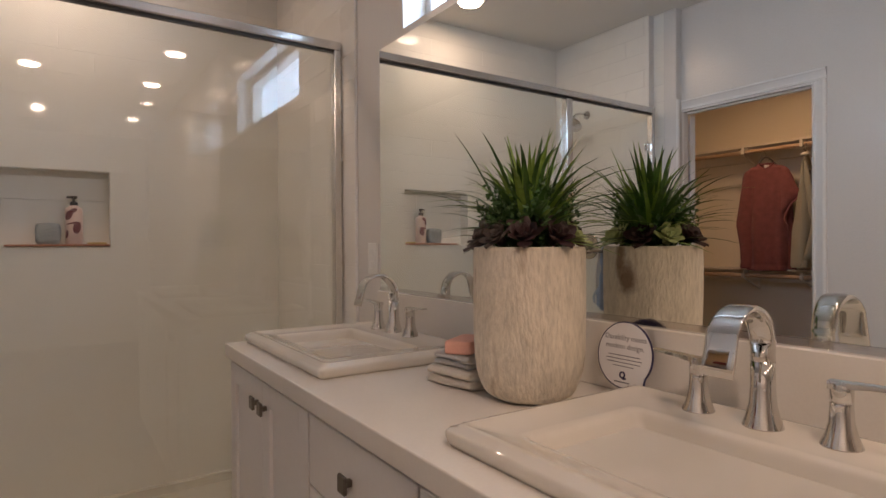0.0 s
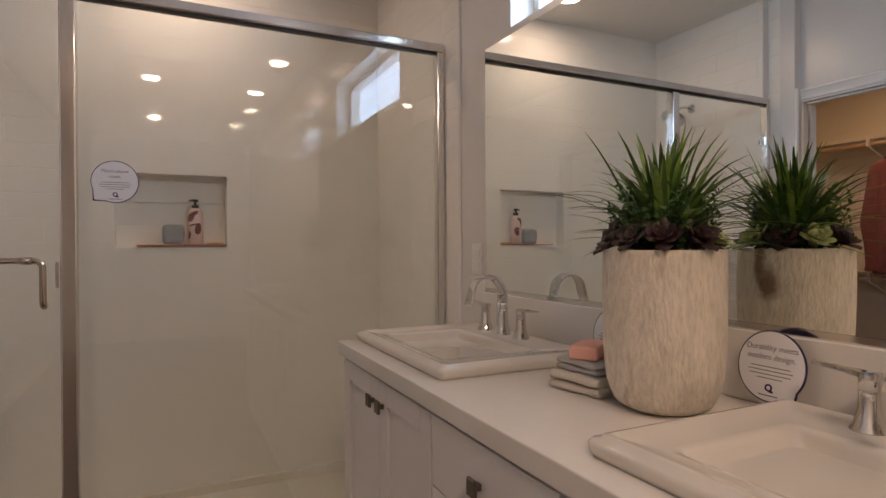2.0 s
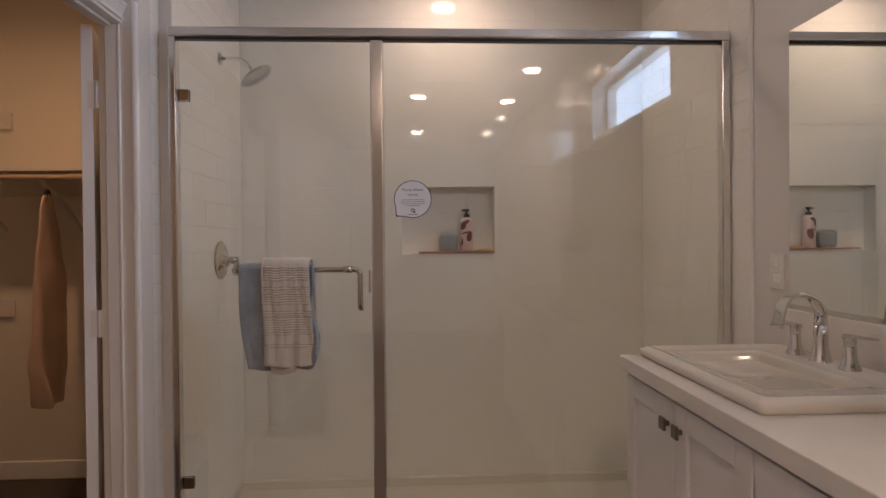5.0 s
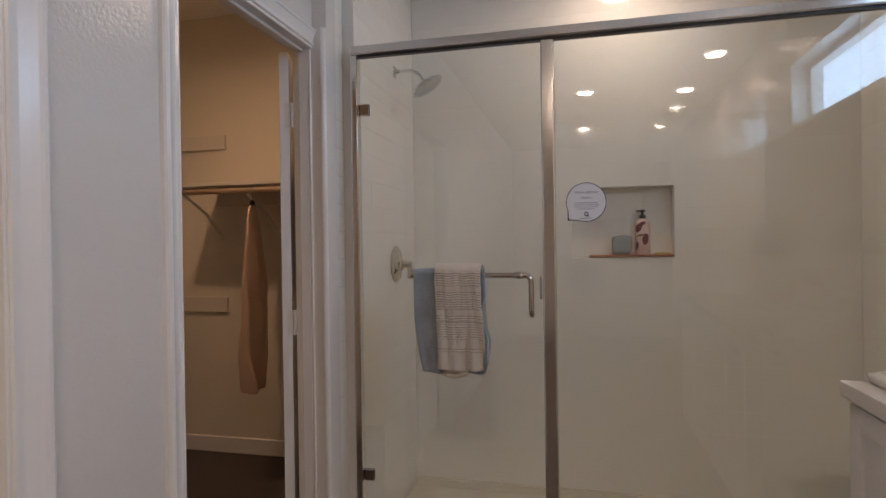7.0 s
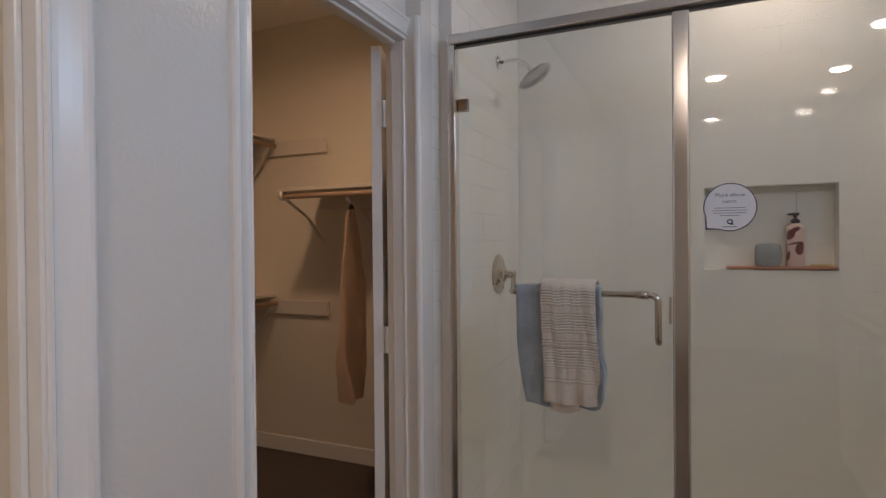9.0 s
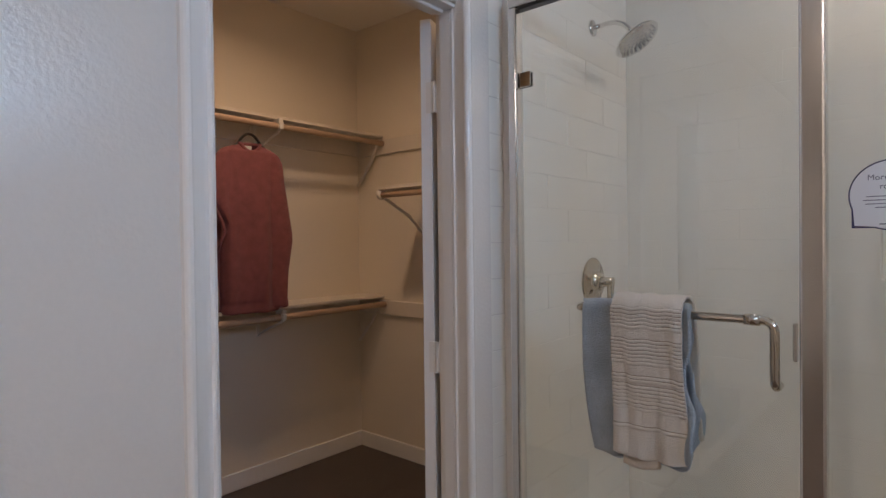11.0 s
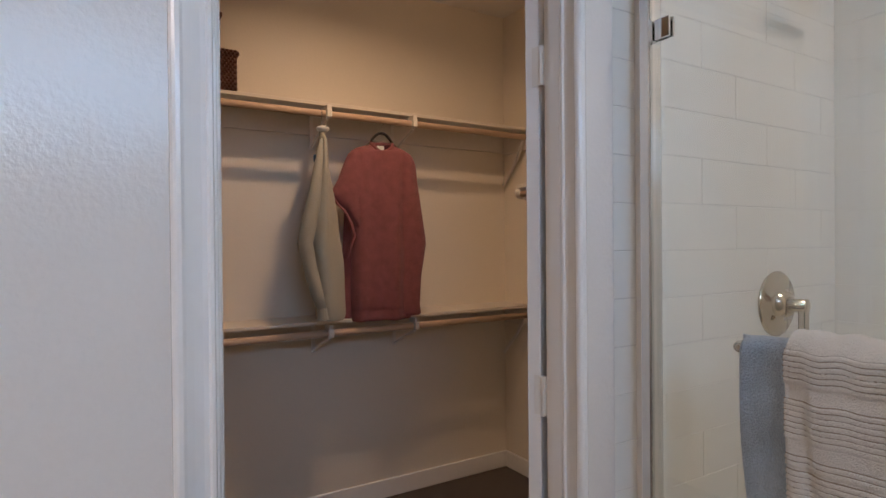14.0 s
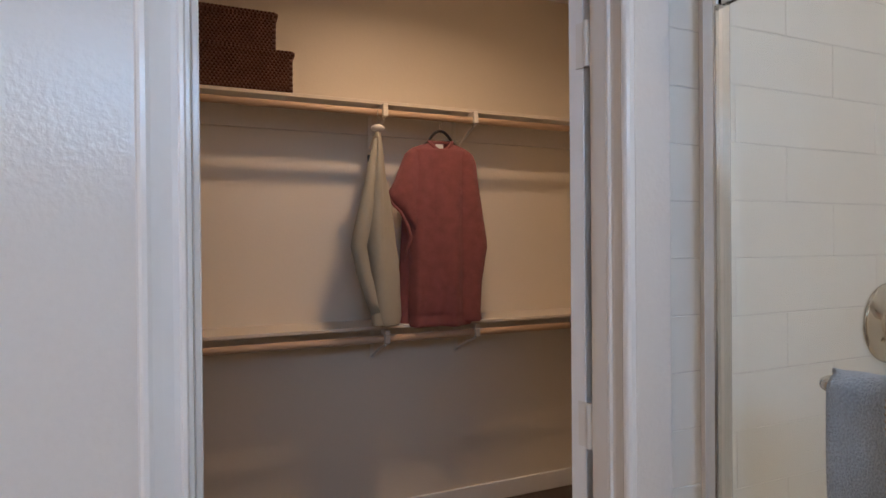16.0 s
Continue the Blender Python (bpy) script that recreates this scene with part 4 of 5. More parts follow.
def draped_towel(name, x0, x1, front, back, mname, label, y_bar, z_bar, out, seed, bands=(), skew=0.0, flare=0.0, bunch=0.0, rows=170):
    """Hangs over the bar along x: front and back lengths; out: how far it clears the bar."""
    ob = thing(name, ((x0 + x1) / 2, y_bar, z_bar), label=label, category="towel", group="hanging towels")
    w = x1 - x0
    total = front + back + math.pi * out

    def at(u, v):
        s = v * total
        x = -w / 2 + u * w
        k = 0.0
        if s < front:
            y, z = -out, s - front
            k = (front - s) / front
        elif s < front + math.pi * out:
            a = (s - front) / out
            y, z = -out * math.cos(a), out * math.sin(a)
        else:
            y, z = out, -(s - front - math.pi * out)
            k = -z / max(back, 0.01)
        x2 = x * (1 + flare * k) + skew * k + wob(u * 2 + seed, s * 4, 0, 1, 0.010 * (0.3 + k))
        sgn = -1 if y < 0 else 1
        y2 = y + sgn * (0.006 + 0.012 * k) * (1 + noise.noise(Vector((u * 5 + seed, k * 1.6, seed)))) + wob(u * 14, s * 10, seed, 1, 0.0025)
        z2 = z + wob(u * 3, seed, s, 2, 0.004) - (0.006 * math.sin(u * 3.0) if k > 0.9 else 0)
        if bunch:
            if sgn > 0:
                x2 -= 0.016
            pull = bunch * max(0.0, k - 0.1) * u ** 4
            x2 += pull * (0.7 + 0.7 * math.sin(k * 9.0 + 0.6))
            if x2 > 0.121:
                y2 += sgn * (x2 - 0.121) * 0.9
            elif sgn < 0:
                y2 = max(y2, -out - 0.010)
            x2 += (1 - u) * (0.006 * math.sin(k * 5.0 + seed) + 0.030 * k ** 1.6)
            y2 += 0.007 * k * math.sin(u * 11.0 + k * 3.0) + 0.004 * math.sin(u * 27.0 + k * 5.0) * k
            z2 -= 0.012 * k * math.sin(u * 4.0 + 0.8)
            roll = max(0.0, (u - 0.66) / 0.34) * min(1.0, max(0.0, (k - 0.12) / 0.25))
            y2 += sgn * roll * (0.012 * math.sin(u * 21.0 + 4.0 * k) + 0.009 * math.sin(k * 15.0 + u * 7.0))
            x2 += roll * (0.010 * math.sin(k * 11.0 + 0.9) - 0.014 * math.exp(-((k - 0.62) / 0.16) ** 2))
            z2 += roll * 0.05 * max(0.0, k - 0.7) * math.sin(u * 13.0) - 0.016 * k * math.exp(-((u - 0.80) / 0.14) ** 2) + 0.020 * k * max(0.0, u - 0.93) / 0.07
        for b0, b1, amp in bands:
            if b0 < s < b1:
                y2 += sgn * amp * math.sin((s - b0) / (b1 - b0) * math.pi)
        return Vector((x2, y2, z2))
    cloth = part("cloth", sheet(at, 40, rows), M[mname], ob, smooth=True)
    thicken(cloth, 0.007)
    return ob, at, total


stripes = []
for pos, count in ((0.062, 1), (0.104, 7), (0.168, 2), (0.209, 7), (0.292, 6)):
    for q in range(count):
        stripes.append((pos, pos + 0.0066, 0.0042))
        pos += 0.0084
draped_towel("bath_towel", -0.728, -0.462, 0.332, 0.325, "blue_terry", "pale blue terry towel draped over the shower door bar", YS - 0.055, 1.205, 0.022, 1.7, skew=0.012, flare=0.0, bunch=0.014)
hand, hand_at, hand_len = draped_towel("hand_towel", -0.640, -0.475, 0.325, 0.30, "cream_terry", "cream hand towel with tan woven stripes over a blue towel", YS - 0.055, 1.205, 0.041, 5.2, bands=stripes, skew=0.012, flare=0.02, rows=420)
for b0, b1, _ in stripes:
    def band_at(u, v, b0=b0, b1=b1):
        s = b1 + v * 0.0028
        p = hand_at(u, s / hand_len)
        return p + Vector((0, -0.0046, 0))
    thicken(part("stripe", sheet(band_at, 30, 2), M["tan_band"], hand, "narrow tan woven stripe"), 0.0012)


def under_at(u, v):
    x = -0.066 + u * 0.088
    return Vector((x + 0.012, -0.040 + 0.004 * math.sin(u * 5) - 0.006 * v, -0.26 - v * (0.088 + 0.014 * math.sin(u * 2.6 + 0.5))))


thicken(part("inner_fold", sheet(under_at, 12, 12), M["cream_terry"], hand, "folded underside showing below the hem", smooth=True), 0.008)


def shower_head():
    ob = thing("overhead_shower", (XS, 2.60, 2.140), label="chrome round rain shower head on a curved wall arm", category="shower")
    part("flange", lathe([(0, 0), (0.030, 0), (0.028, 0.006), (0.014, 0.012), (0, 0.012)], 28, Matrix.Rotation(radians(90), 4, "Y")), M["chrome"], ob, smooth=True)
    path = [(0.008, 0, 0), (0.05, 0, 0.003), (0.085, 0, 0), (0.112, 0, -0.012), (0.132, 0, -0.030), (0.145, 0, -0.050)]
    part("arm", tube(path, 0.0085, 14), M["chrome"], ob, smooth=True)
    m = Matrix.Translation((0.146, 0, -0.052)) @ Matrix.Rotation(radians(180 - 33), 4, "Y")
    h = part("head", lathe([(0, -0.006), (0.013, -0.006), (0.016, 0.004), (0.022, 0.012), (0.055, 0.020), (0.076, 0.026), (0.080, 0.032), (0.078, 0.036), (0.0, 0.036)], 44, m), M["chrome"], ob, smooth=True)
    bm = bmesh.new()
    for ringr, cnt in ((0.018, 6), (0.034, 12), (0.050, 18), (0.065, 24)):
        for k in range(cnt):
            a = 2 * math.pi * k / cnt
            add_lathe(bm, [(0.0032, 0.0358), (0.0026, 0.0385), (0, 0.0385)], 6, m @ Matrix.Translation((ringr * math.cos(a), ringr * math.sin(a), 0)))
    part("nozzles", bm, M["grey_terry"], h, "grey rubber spray nozzles")


shower_head()


def shower_valve():
    ob = thing("shower_valve", (XS, 2.585, 1.228), label="polished round shower valve plate with lever", category="shower valve")
    r = Matrix.Rotation(radians(90), 4, "Y")
    part("plate", lathe([(0, 0), (0.085, 0), (0.086, 0.004), (0.080, 0.008), (0.050, 0.014), (0.034, 0.024), (0.030, 0.036), (0, 0.036)], 44, r), M["nickel"], ob, smooth=True)
    part("hub", lathe([(0, 0.030), (0.020, 0.034), (0.021, 0.040), (0.017, 0.046), (0.017, 0.078), (0, 0.080)], 28, r), M["nickel"], ob, smooth=True)
    part("lever", box((0.060, -0.011, -0.070), (0.078, 0.011, 0.006), 0.003, 2), M["nickel"], ob)


shower_valve()


# niche contents
structure("trim_niche", box((NX0 + 0.086, YB - 0.008, NZ0 + 0.004), (NX1 - 0.002, YB + ND - 0.002, NZ0 + 0.013), 0.002), M["board"], "thin reddish wood shelf in the niche")
NT = NZ0 + 0.013


def soap_bottle():
    ob = thing("soap_bottle", (0.162, YB + 0.045, NT), label="pale pink pump soap bottle with dark red pattern", category="soap bottle")
    part("bottle", lathe([(0, 0), (0.031, 0), (0.034, 0.004), (0.034, 0.150), (0.031, 0.164), (0.016, 0.172), (0.014, 0.178), (0, 0.178)], 32), M["bottle"], ob, smooth=True)
    for a0, a1, zc, hh in ((200, 262, 0.130, 0.020), (262, 318, 0.075, 0.026), (215, 300, 0.095, 0.004), (235, 290, 0.150, 0.010), (205, 232, 0.045, 0.018)):
        def print_at(u, v, a0=a0, a1=a1, zc=zc, hh=hh):
            a = radians(a0 + (a1 - a0) * u)
            k = math.sin(math.pi * u) ** 0.5
            return Vector((0.0345 * math.cos(a), 0.0345 * math.sin(a), zc + hh * (v - 0.5) * 2 * (0.15 + 0.85 * k) + 0.012 * (u - 0.5)))
        part("label_print", sheet(print_at, 10, 4), M["label_dark"], ob, "dark red leaf print")
    p = part("pump", lathe([(0, 0.176), (0.016, 0.176), (0.016, 0.190), (0.006, 0.194), (0.006, 0.206), (0.014, 0.208), (0.014, 0.218), (0, 0.219)], 24), M["black"], ob, "black plastic pump", smooth=True)
    part("nozzle", box((-0.028, -0.005, 0.208), (0.0, 0.005, 0.217), 0.002), M["black"], p)


soap_bottle()
bm = bmesh.new()
bmesh.ops.create_icosphere(bm, subdivisions=4, radius=1.0)
for v in bm.verts:
    c = v.co.copy()
    e = Vector([math.copysign(abs(q) ** 0.45, q) for q in c])
    k = 1 + 0.05 * noise.noise(c * 4) + 0.04 * noise.noise(c * 11)
    v.co = Vector((e.x * 0.048 * k, e.y * 0.030 * k, 0.048 + e.z * 0.048 * (1 + 0.04 * noise.noise(c * 3)) if e.z > -0.9 else 0.0))
lowest = min(v.co.z for v in bm.verts)
for v in bm.verts:
    v.co.z -= lowest
solid("loofah", bm, M["loofah"], "grey-blue woven bath loofah block in the niche", "loofah", smooth=True, place=Matrix.Translation((0.065, YB + 0.045, NT)))
solid("soap_bar", box((-0.038, -0.022, 0), (0.038, 0.022, 0.010), 0.004, 3), M["soap"], "flat yellow soap bar on the niche shelf", "soap", place=Matrix.Translation((0.250, YB + 0.035, NT)))

# ---- closet ----


def closet_door():
    """Opened far back into the closet; its hinge edge faces the bathroom."""
    ob = thing("closet_door", (-1.219, 1.936, 0.012), rz=110, label="white painted closet door standing wide open on three hinges", category="door")
    # slab runs along the door's own x
    H, W, th = 2.03, 0.705, 0.036
    part("slab", box((0.0, -th, 0), (W, 0, H), 0.002), M["trim"], ob)
    for z in (0.25, 1.022, 1.795):
        bm = lathe([(0, -0.046), (0.0065, -0.046), (0.0065, 0.046), (0, 0.046)], 14, Matrix.Translation((-0.004, -th - 0.010, z)))
        add_box(bm, (-0.0025, -th - 0.024, z - 0.046), (-0.0005, -th + 0.016, z + 0.046))
        part("hinge", bm, M["socket"], ob, "painted white butt hinge", smooth=False)


closet_door()


def rod_socket(bm, x, y, z):
    add_box(bm, (x - 0.012, y - 0.014, z - 0.026), (x + 0.024, y + 0.014, z + 0.016), 0.004)
    return bm


def back_shelf(z):
    """Shelf with hanging rod along the closet's back wall; z is the shelf's top."""
    ob = thing("closet_shelf", (CX, 0, z), label="white painted closet shelf with a wooden hanging rod", category="shelf", group="closet shelves")
    y0, y1, dep = CY0 + 0.002, CY1 - 0.002, 0.252
    part("board", box((0.001, y0, -0.001), (dep, y1, 0.015), 0.0015), M["shelf"], ob)
    part("cleat", box((0.001, y0, -0.100), (0.019, y1, -0.0015), 0.002), M["shelf"], ob)
    rx, rz = 0.268, -0.043
    part("rod", tube([(rx, y0, rz), (rx, (y0 + y1) / 2, rz), (rx, y1, rz)], 0.0165, 16), M["rod"], ob, "round raw wood rod", smooth=True)
    for y in (1.995, 2.452, 0.95):
        bm = bmesh.new()
        add_box(bm, (0.020, y - 0.010, -0.007), (dep - 0.004, y + 0.010, -0.0015))
        add_box(bm, (0.020, y - 0.010, -0.175), (0.026, y + 0.010, -0.007))
        add_tube(bm, [(0.026, y, -0.165), (0.15, y, -0.110), (rx, y, -0.070)], 0.007, 8)
        add_tube(bm, [tuple(p) for p in arc((rx, y, rz), 0.021, 180, 360, 10)] , 0.006, 8)
        b = part("bracket", bm, M["socket"], ob, "white steel shelf bracket")
        part("clip", add_box(box((rx + 0.005, y - 0.013, -0.062), (rx + 0.028, y + 0.013, -0.022), 0.003), (dep - 0.03, y - 0.010, -0.026), (rx + 0.02, y + 0.014, -0.0015), 0.002), M["socket"], b)
    bm = bmesh.new()
    add_tube(bm, [(0.02, y1 - 0.02, -0.30), (0.15, y1 - 0.02, -0.16), (dep - 0.02, y1 - 0.02, -0.022)], 0.010, 8)
    part("end_brace", bm, M["socket"], ob)
    part("side_cleat", box((0.02, CY1 - 0.021, -0.110), (0.68, CY1 - 0.001, -0.0185), 0.002), M["shelf"], ob)


back_shelf(2.055)
back_shelf(1.020)


def side_shelf(z):
    """Shorter shelf on the closet's side wall."""
    ob = thing("closet_shelf", (0, CY1, z), label="white painted closet shelf with rod on the side wall", category="shelf", group="closet shelves")
    x0, x1, dep = -2.385, XW - T - 0.02, 0.400
    part("board", box((x0, -dep, -0.018), (x1, -0.001, 0), 0.0015), M["shelf"], ob)
    part("cleat", box((x0, -0.020, -0.105), (x1, -0.001, -0.0185), 0.002), M["shelf"], ob)
    ry, rz = -0.375, -0.045
    part("rod", tube([(x0 + 0.01, ry, rz), (x1, ry, rz)], 0.0165, 16), M["rod"], ob, "round raw wood rod", smooth=True)
    bm = lathe([(0, -0.016), (0.030, -0.016), (0.032, 0.0), (0.030, 0.008), (0, 0.008)], 24, Matrix.Translation((x0 + 0.006, ry, rz + 0.006)) @ Matrix.Rotation(radians(90), 4, "Y"))
    part("rod_end", bm, M["socket"], ob, "round white rod socket", smooth=True)
    for x in (x0 + 0.03, -1.95):
        bm = bmesh.new()
        add_box(bm, (x - 0.010, -0.30, -0.024), (x + 0.010, -0.020, -0.0185))
        add_tube(bm, [(x, -0.022, -0.30), (x, -0.18, -0.16), (x, ry, -0.064)], 0.009, 8)
        part("bracket", bm, M["socket"], ob)


side_shelf(1.685)


def basket(place, w, d, h, label):
    ob = thing("wicker_basket", place, label=label, category="basket", group="wicker baskets")
    rnd = random.Random(int(h * 1000))
    part("body", box((-d / 2 + 0.004, -w / 2 + 0.004, 0), (d / 2 - 0.004, w / 2 - 0.004, h - 0.02), 0.004), M["wicker"], ob)

    def weave(z0, z1, ww, dd):
        bm = bmesh.new()
        rows = max(2, int((z1 - z0) / 0.0115))
        for r in range(rows):
            z = z0 + (r + 0.5) * (z1 - z0) / rows
            for side in range(3):
                length = ww if side == 0 else dd
                n = int(length / 0.016)
                pts = []
                for k in range(n * 2 + 1):
                    s = -length / 2 + length * k / (n * 2)
                    bulge = 0.0052 * math.cos(math.pi * (k + r)) + rnd.uniform(-0.0006, 0.0006)
                    if side == 0:
                        pts.append((dd / 2 + bulge, s, z))
                    else:
                        pts.append((s, (1 if side == 1 else -1) * (ww / 2 + bulge), z))
                add_tube(bm, pts, 0.0050, 5, cap=False)
        return bm
    part("weave", weave(0.002, h - 0.022, w - 0.004, d - 0.004), M["wicker"], ob, "dark brown woven strands")
    lid = part("lid", box((-d / 2 - 0.004, -w / 2 - 0.004, h - 0.026), (d / 2 + 0.004, w / 2 + 0.004, h), 0.005, 2), M["wicker"], ob, "flat woven lid")
    part("lid_weave", weave(h - 0.024, h - 0.002, w + 0.012, d + 0.012), M["wicker"], lid)


basket((CX + 0.135, 1.385, 2.070), 0.40, 0.235, 0.178, "dark brown wicker storage basket with lid on the closet shelf")
basket((CX + 0.135, 1.345, 2.249), 0.345, 0.21, 0.162, "smaller dark brown wicker basket stacked on another")


def hanger(ob, width, mname="black", side=(0, 1, 0)):
    """Hook at the origin (the rod's middle), arms hanging below along side."""
    s = Vector(side)
    path = [Vector((0, 0, -0.005)) + 0.0195 * (s * math.cos(a) + Vector((0, 0, math.sin(a)))) for a in (3.4, 2.8, 2.2, 1.57, 0.9, 0.3, -0.3, -0.9, -1.4)] + [Vector((0, 0, -0.045)), Vector((0, 0, -0.075))]
    hk = part("hanger_hook", tube(path, 0.0022, 8), M["chrome"], ob, "thin metal hook", smooth=True)
    n = 16
    pts = []
    for k in range(n + 1):
        y = -width / 2 + width * k / n
        pts.append(s * y + Vector((0, 0, -0.064 - (15.0 * y * y if abs(y) < 0.06 else 0.054 + (abs(y) - 0.06) * 0.75))))
    part("hanger", tube(pts, 0.0095, 12, flat=0.7), M[mname], ob, "slim clothes hanger", smooth=True)


def sweater():
    """Faces the doorway, hung on a black hanger."""
    ob = thing("sweater", (CX + 0.268, 2.272, 2.012), rz=-8, label="maroon knit sweater on a black hanger under the upper shelf", category="sweater")
    hanger(ob, 0.20)

    def ring(z, y0, y1, dep, xc=0.0, fold=0.0, seed=1.0, dip=0.0, n=64):
        """A flat oval between y0 and y1; its front sinks by dip."""
        out, cy, hw = [], (y0 + y1) / 2, (y1 - y0) / 2
        for k in range(n):
            a = 2 * math.pi * k / n
            q, s = math.cos(a), math.sin(a)
            y = cy + math.copysign(abs(q) ** 0.9, q) * hw
            x = xc + s * dep
            x += fold * (math.sin(y * 38 + seed + z * 1.5) * 0.6 + math.sin(y * 71 + seed * 2 - z * 2.5) * 0.35 + 0.8 * noise.noise(Vector((y * 9, z * 4, seed))))
            out.append(Vector((x, y, z - dip * max(0.0, s) ** 2)))
        return out

    def fill(rows, cuts=4):
        """Eases between the given rows."""
        out = []
        for p, q in zip(rows, rows[1:]):
            for k in range(cuts):
                f = k / cuts
                out.append([u + (v - u) * f for u, v in zip(p, q)])
        return out + [list(rows[-1])]
    # z, first and last y, depth, fold, neckline dip
    body = [(-0.118, -0.056, 0.056, 0.026, 0.0, 0.044), (-0.130, -0.086, 0.082, 0.034, 0.0, 0.030), (-0.144, -0.130, 0.120, 0.042, 0.001, 0.010), (-0.160, -0.156, 0.142, 0.047, 0.003, 0), (-0.195, -0.168, 0.156, 0.051, 0.005, 0), (-0.30, -0.170, 0.160, 0.055, 0.009, 0),
            (-0.45, -0.158, 0.158, 0.058, 0.013, 0), (-0.62, -0.154, 0.154, 0.060, 0.017, 0), (-0.80, -0.158, 0.152, 0.062, 0.020, 0), (-0.925, -0.160, 0.152, 0.062, 0.022, 0), (-0.936, -0.156, 0.148, 0.057, 0.022, 0), (-0.982, -0.160, 0.152, 0.058, 0.024, 0), (-0.990, -0.154, 0.146, 0.050, 0.024, 0)]
    part("body", add_loft(bmesh.new(), [ring(z, y0, y1, d, 0.0, f, 1.0, dip) for z, y0, y1, d, f, dip in fill(body)], False), M["maroon"], ob, smooth=True)
    sleeves = (
        (0.004, [(-0.160, 0.070, 0.140, 0.026), (-0.178, 0.070, 0.160, 0.034), (-0.215, 0.070, 0.176, 0.040), (-0.30, 0.070, 0.184, 0.043), (-0.45, 0.072, 0.206, 0.045), (-0.58, 0.074, 0.228, 0.046), (-0.62, 0.075, 0.230, 0.046), (-0.67, 0.075, 0.220, 0.045), (-0.78, 0.075, 0.200, 0.042), (-0.92, 0.076, 0.190, 0.038), (-0.966, 0.080, 0.196, 0.034), (-0.975, 0.090, 0.186, 0.026)]),
        (0.012, [(-0.160, -0.152, -0.070, 0.026), (-0.178, -0.174, -0.070, 0.034), (-0.215, -0.190, -0.070, 0.040), (-0.30, -0.222, -0.075, 0.045), (-0.355, -0.252, -0.085, 0.046), (-0.378, -0.262, -0.090, 0.046), (-0.392, -0.254, -0.094, 0.046), (-0.44, -0.206, -0.102, 0.046), (-0.50, -0.160, -0.108, 0.046), (-0.54, -0.136, -0.114, 0.038)]),
        (-0.040, [(-0.36, -0.180, -0.08, 0.024), (-0.46, -0.180, -0.08, 0.026), (-0.60, -0.188, -0.08, 0.028), (-0.75, -0.198, -0.08, 0.030), (-0.90, -0.208, -0.08, 0.030), (-0.985, -0.214, -0.08, 0.028), (-0.990, -0.206, -0.09, 0.022)]))
    for xc, rows in sleeves:
        part("sleeve", add_loft(bmesh.new(), [ring(z, y0, y1, d, xc, 0.008, 2.0 + xc * 80, 0.0, 40) for z, y0, y1, d in fill(rows)]), M["maroon"], ob, smooth=True)
    hem = [(0.046, -0.262, -0.376), (0.052, -0.238, -0.420), (0.058, -0.205, -0.452), (0.062, -0.172, -0.520), (0.062, -0.158, -0.575), (0.058, -0.176, -0.625), (0.050, -0.190, -0.680)]
    part("cuff", tube(hem, [0.006, 0.010, 0.012, 0.016, 0.016, 0.012, 0.005], 10, flat=0.6), M["maroon"], ob, "turned-back loose cuff", smooth=True)
    part("collar", tube([(0.026 * math.sin(a), 0.057 * math.cos(a), -0.115 - 0.046 * max(0.0, math.sin(a)) ** 2) for a in (2 * math.pi * k / 32 for k in range(33))], 0.0085, 10), M["maroon"], ob, "ribbed round collar", smooth=True)
    part("neck_label", box((-0.020, -0.019, -0.146), (-0.014, 0.019, -0.124), 0.002), M["label_cloth"], ob, "small white woven label")


sweater()


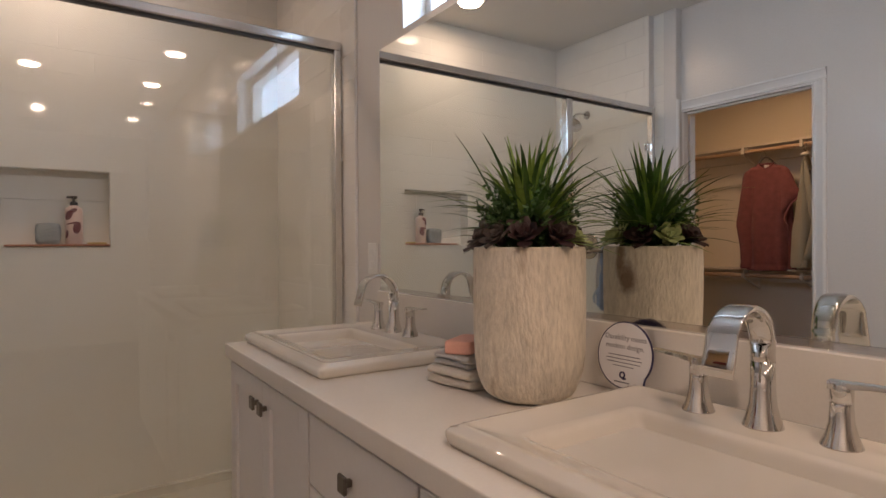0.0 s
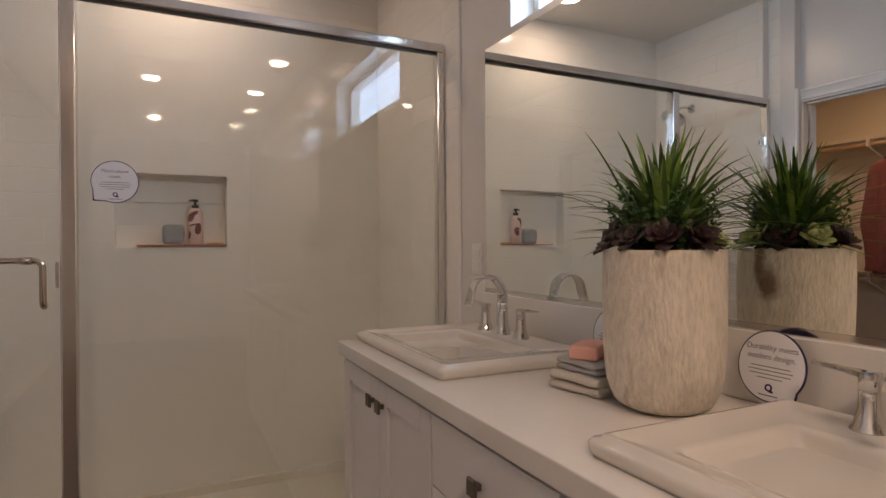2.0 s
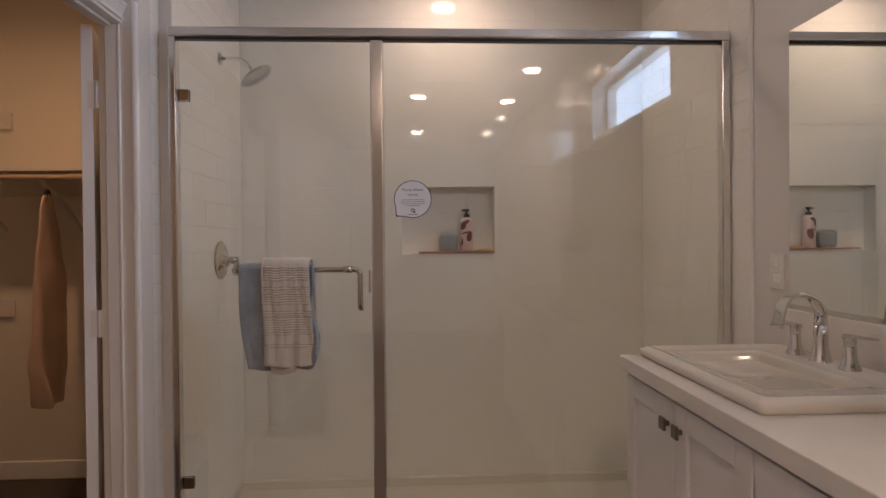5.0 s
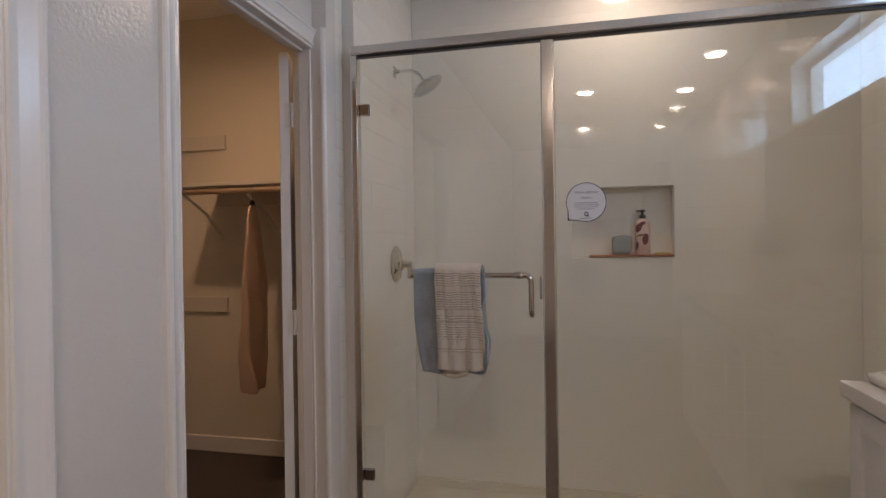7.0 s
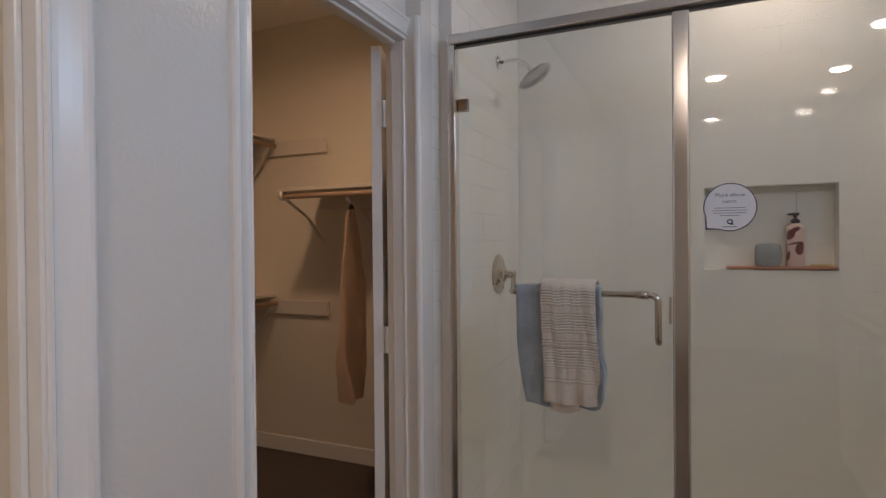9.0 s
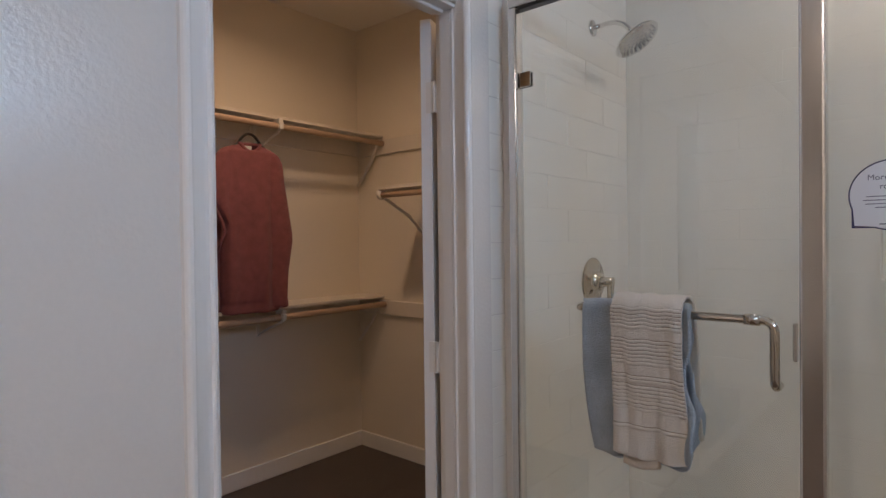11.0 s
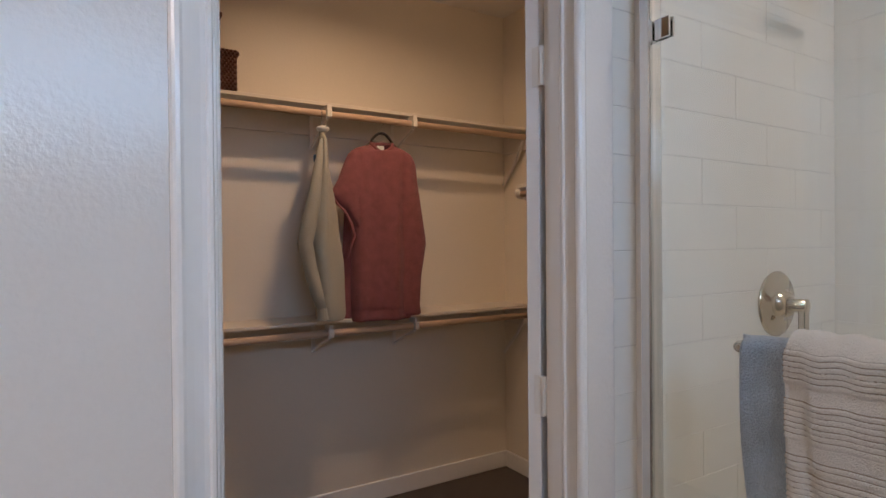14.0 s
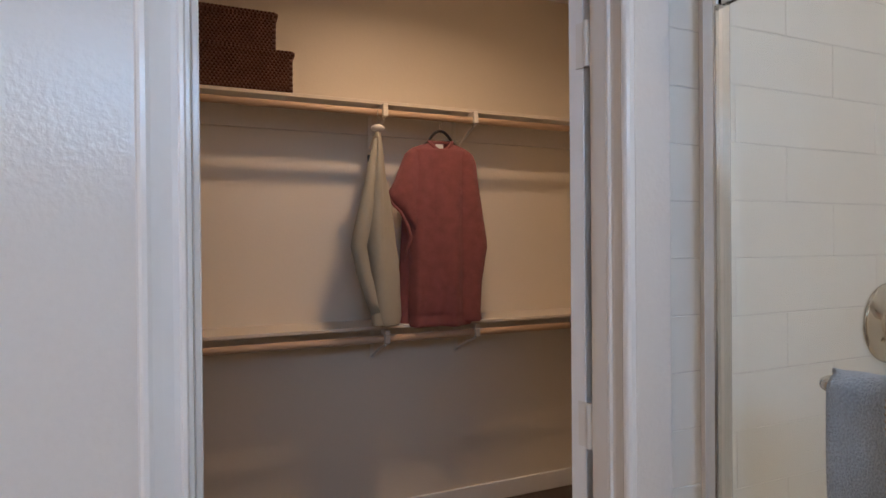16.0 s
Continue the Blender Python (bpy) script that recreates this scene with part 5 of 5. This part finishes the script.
def edge_on_shirt(name, place, rz, length, depth, mname, label, category, arms=True, seed=2.0, bulk=1.0):
    """A garment seen along its shoulder line, which runs along its own x."""
    ob = thing(name, place, rz, label=label, category=category)
    hanger(ob, 0.22, "rod" if mname == "olive" else "black", side=(1, 0, 0))

    def ring(z, half, thick, f):
        out = []
        for k in range(40):
            a = 2 * math.pi * k / 40
            c, s = math.cos(a), math.sin(a)
            x = math.copysign(abs(c) ** 0.7, c) * half
            y = s * thick + f * math.sin(x * 38 + seed + z * 5) + wob(x * 8, z * 5, seed, 1, f)
            out.append(Vector((x, y, z)))
        return out
    # z, half width, half thickness, fold depth, drift to the side
    rows = [(-0.085, 0.03, 0.012, 0.0, 0.0), (-0.105, 0.10, 0.013, 0.001, 0.0), (-0.145, depth * 0.95, 0.017, 0.003, 0.0), (-0.25, depth, 0.030, 0.006, -0.004), (-0.36, depth, 0.041, 0.009, -0.006), (-0.45, depth * 0.98, 0.049, 0.012, -0.004), (-0.58, depth, 0.057, 0.015, 0.004),
            (-0.68, depth * 0.97, 0.060, 0.016, 0.012), (-0.8 * length, depth * 0.96, 0.060, 0.016, 0.020), (-0.9 * length, depth * 0.97, 0.058, 0.016, 0.026), (-length + 0.02, depth * 0.96, 0.057, 0.016, 0.030), (-length, depth * 0.93, 0.052, 0.015, 0.030)]
    if not arms:
        rows = [(z, h, t * 0.85, f * 1.4, 0.0) for z, h, t, f, o in rows]
    fine = []
    for p, q in zip(rows, rows[1:]):
        fine += [[u + (v - u) * k / 4 for u, v in zip(p, q)] for k in range(4)]
    fine.append(list(rows[-1]))
    part("body", add_loft(bmesh.new(), [[v + Vector((0, o, 0)) for v in ring(z, h, t * bulk, f)] for z, h, t, f, o in fine]), M[mname], ob, smooth=True)
    if arms:
        path = [(depth * 0.80, -0.004, -0.15), (depth * 0.90, -0.024, -0.26), (depth * 0.92, -0.044, -0.40), (depth * 0.92, -0.070, -0.53), (depth * 0.9, -0.086, -0.61), (depth * 0.87, -0.066, -0.72), (depth * 0.85, -0.034, -0.84), (depth * 0.84, -0.012, -length + 0.055)]
        sleeve = part("sleeve", tube(path, [0.014, 0.022, 0.031, 0.039, 0.038, 0.035, 0.031, 0.027], 16, flat=0.9, up=(0, 1, 0)), M[mname], ob, smooth=True)
        part("cuff", tube([(depth * 0.84, -0.011, -length + 0.060), (depth * 0.84, -0.006, -length + 0.006)], [0.029, 0.030], 16, flat=0.9, up=(0, 1, 0)), M[mname], sleeve)
        for z in (-0.235, -0.29):
            part("shoulder_tab", box((depth * 0.72, -0.046, z - 0.016), (depth * 0.90, -0.034, z + 0.016), 0.004, 2), M["black" if z > -0.25 else "rod"], ob, "dark and tan bits at the shoulder")
        part("hanger_end", lathe([(0, -0.012), (0.022, -0.010), (0.030, 0.0), (0.026, 0.010), (0.012, 0.016), (0, 0.017)], 18, Matrix.Translation((depth * 0.5, 0, -0.092))), M["label_cloth"], ob, "pale rounded shoulder of the hanger", smooth=True)


edge_on_shirt("shirt", (CX + 0.268, 1.965, 2.012), -16, 0.955, 0.19, "olive", "grey-green cotton long-sleeved shirt on a wooden hanger", "shirt")
edge_on_shirt("cardigan", (-1.915, CY1 - 0.375, 1.640), 112, 1.11, 0.16, "tan", "long tan knit cardigan hanging from the side rod", "cardigan", arms=False, seed=4.0, bulk=0.92)

# ---- tiles of the shower, last ----
TW, TH, GAP = 0.410, 0.1067, 0.0012


def tile_mesh(w, h, t=0.009, b=0.0008):
    bm = bmesh.new()
    lo = [bm.verts.new((x, y, 0)) for x, y in ((0, 0), (w, 0), (w, h), (0, h))]
    mid = [bm.verts.new((x, y, t - b)) for x, y in ((0, 0), (w, 0), (w, h), (0, h))]
    hi = [bm.verts.new((x, y, t)) for x, y in ((b, b), (w - b, b), (w - b, h - b), (b, h - b))]
    for k in range(4):
        j = (k + 1) % 4
        bm.faces.new((lo[k], lo[j], mid[j], mid[k]))
        bm.faces.new((mid[k], mid[j], hi[j], hi[k]))
    bm.faces.new(hi)
    me = bpy.data.meshes.new("tile")
    bm.to_mesh(me)
    bm.free()
    me.materials.append(M["tile"])
    return me


TILES = {}
tile_rnd = random.Random(11)


def lay_tiles(parent, m, length, z0, z1, holes=(), shift=0.0, single=False):
    """Courses of tiles along m's x, up its y, facing its z; holes: rectangles left open."""
    row, z = 0, z0
    while z < z1 - 0.004:
        h = min(TH - GAP, z1 - z)
        s = 0.0 if single else -((row % 3) * TW / 3 + shift) % TW - TW
        while s < length:
            a, b = max(s, 0.0), min(s + TW - GAP, length)
            s += TW
            if b - a < 0.006:
                continue
            bits = [(a, b, z, z + h)]
            for hx0, hx1, hz0, hz1 in holes:
                cut = []
                for a0, b0, c0, d0 in bits:
                    if b0 <= hx0 or a0 >= hx1 or d0 <= hz0 or c0 >= hz1:
                        cut.append((a0, b0, c0, d0))
                        continue
                    if a0 < hx0:
                        cut.append((a0, hx0, c0, d0))
                    if b0 > hx1:
                        cut.append((hx1, b0, c0, d0))
                    mid0, mid1 = max(a0, hx0), min(b0, hx1)
                    if c0 < hz0:
                        cut.append((mid0, mid1, c0, hz0))
                    if d0 > hz1:
                        cut.append((mid0, mid1, hz1, d0))
                bits = cut
            for a0, b0, c0, d0 in bits:
                if b0 - a0 < 0.006 or d0 - c0 < 0.006:
                    continue
                key = (round(b0 - a0, 3), round(d0 - c0, 3))
                if key not in TILES:
                    TILES[key] = tile_mesh(*key)
                ob = new("tile", TILES[key])
                ob.matrix_basis = m @ pose(a0, c0, tile_rnd.uniform(-0.0002, 0.0002), tile_rnd.uniform(-0.11, 0.11), tile_rnd.uniform(-0.02, 0.02), 0)
                ob.parent = parent
        z += TH
        row += 1


WALLS = bpy.data.objects
# back wall: x runs along +x, faces -y
lay_tiles(WALLS["wall_shower_back"], Matrix.Translation((XS, YB + 0.009, 0)) @ up_y, XM - XS - 0.009, 0.094, BATH_Z, [(NX0 - XS, NX1 - XS, NZ0, NZ1)])
lay_tiles(WALLS["wall_shower_back"], Matrix.Translation((NX0, YB + ND, 0)) @ up_y, NX1 - NX0, NZ0, NZ1, shift=0.2)
# left wall: runs along +y, faces +x
face_px = Matrix(((0, 0, 1, 0), (1, 0, 0, 0), (0, 1, 0, 0), (0, 0, 0, 1)))
lay_tiles(WALLS["wall_shower_side"], Matrix.Translation((XF - 0.009, YT, 0)) @ face_px, 2.099 - YT, 0.094, BATH_Z, single=True)
lay_tiles(WALLS["wall_shower_side"], Matrix.Translation((XS - 0.009, 2.1005, 0)) @ face_px, YB - 2.1005, 0.094, BATH_Z, shift=0.1)
# right wall: runs along -y, faces -x
face_mx = Matrix(((0, 0, -1, 0), (-1, 0, 0, 0), (0, 1, 0, 0), (0, 0, 0, 1)))
lay_tiles(WALLS["wall_mirror"], Matrix.Translation((XM, YB, 0)) @ face_mx, YB - 2.0738, 0.094, BATH_Z, shift=0.15)
lay_tiles(WALLS["wall_mirror"], Matrix.Translation((XM, 2.072, 0)) @ face_mx, 2.072 - 1.940, 0.094, BATH_Z, single=True)
structure("trim_tile_edge", box((XM - 0.011, 1.928, 0), (XM, 1.9365, BATH_Z), 0.002), M["trim"], "pale bullnose edge where the tile ends")
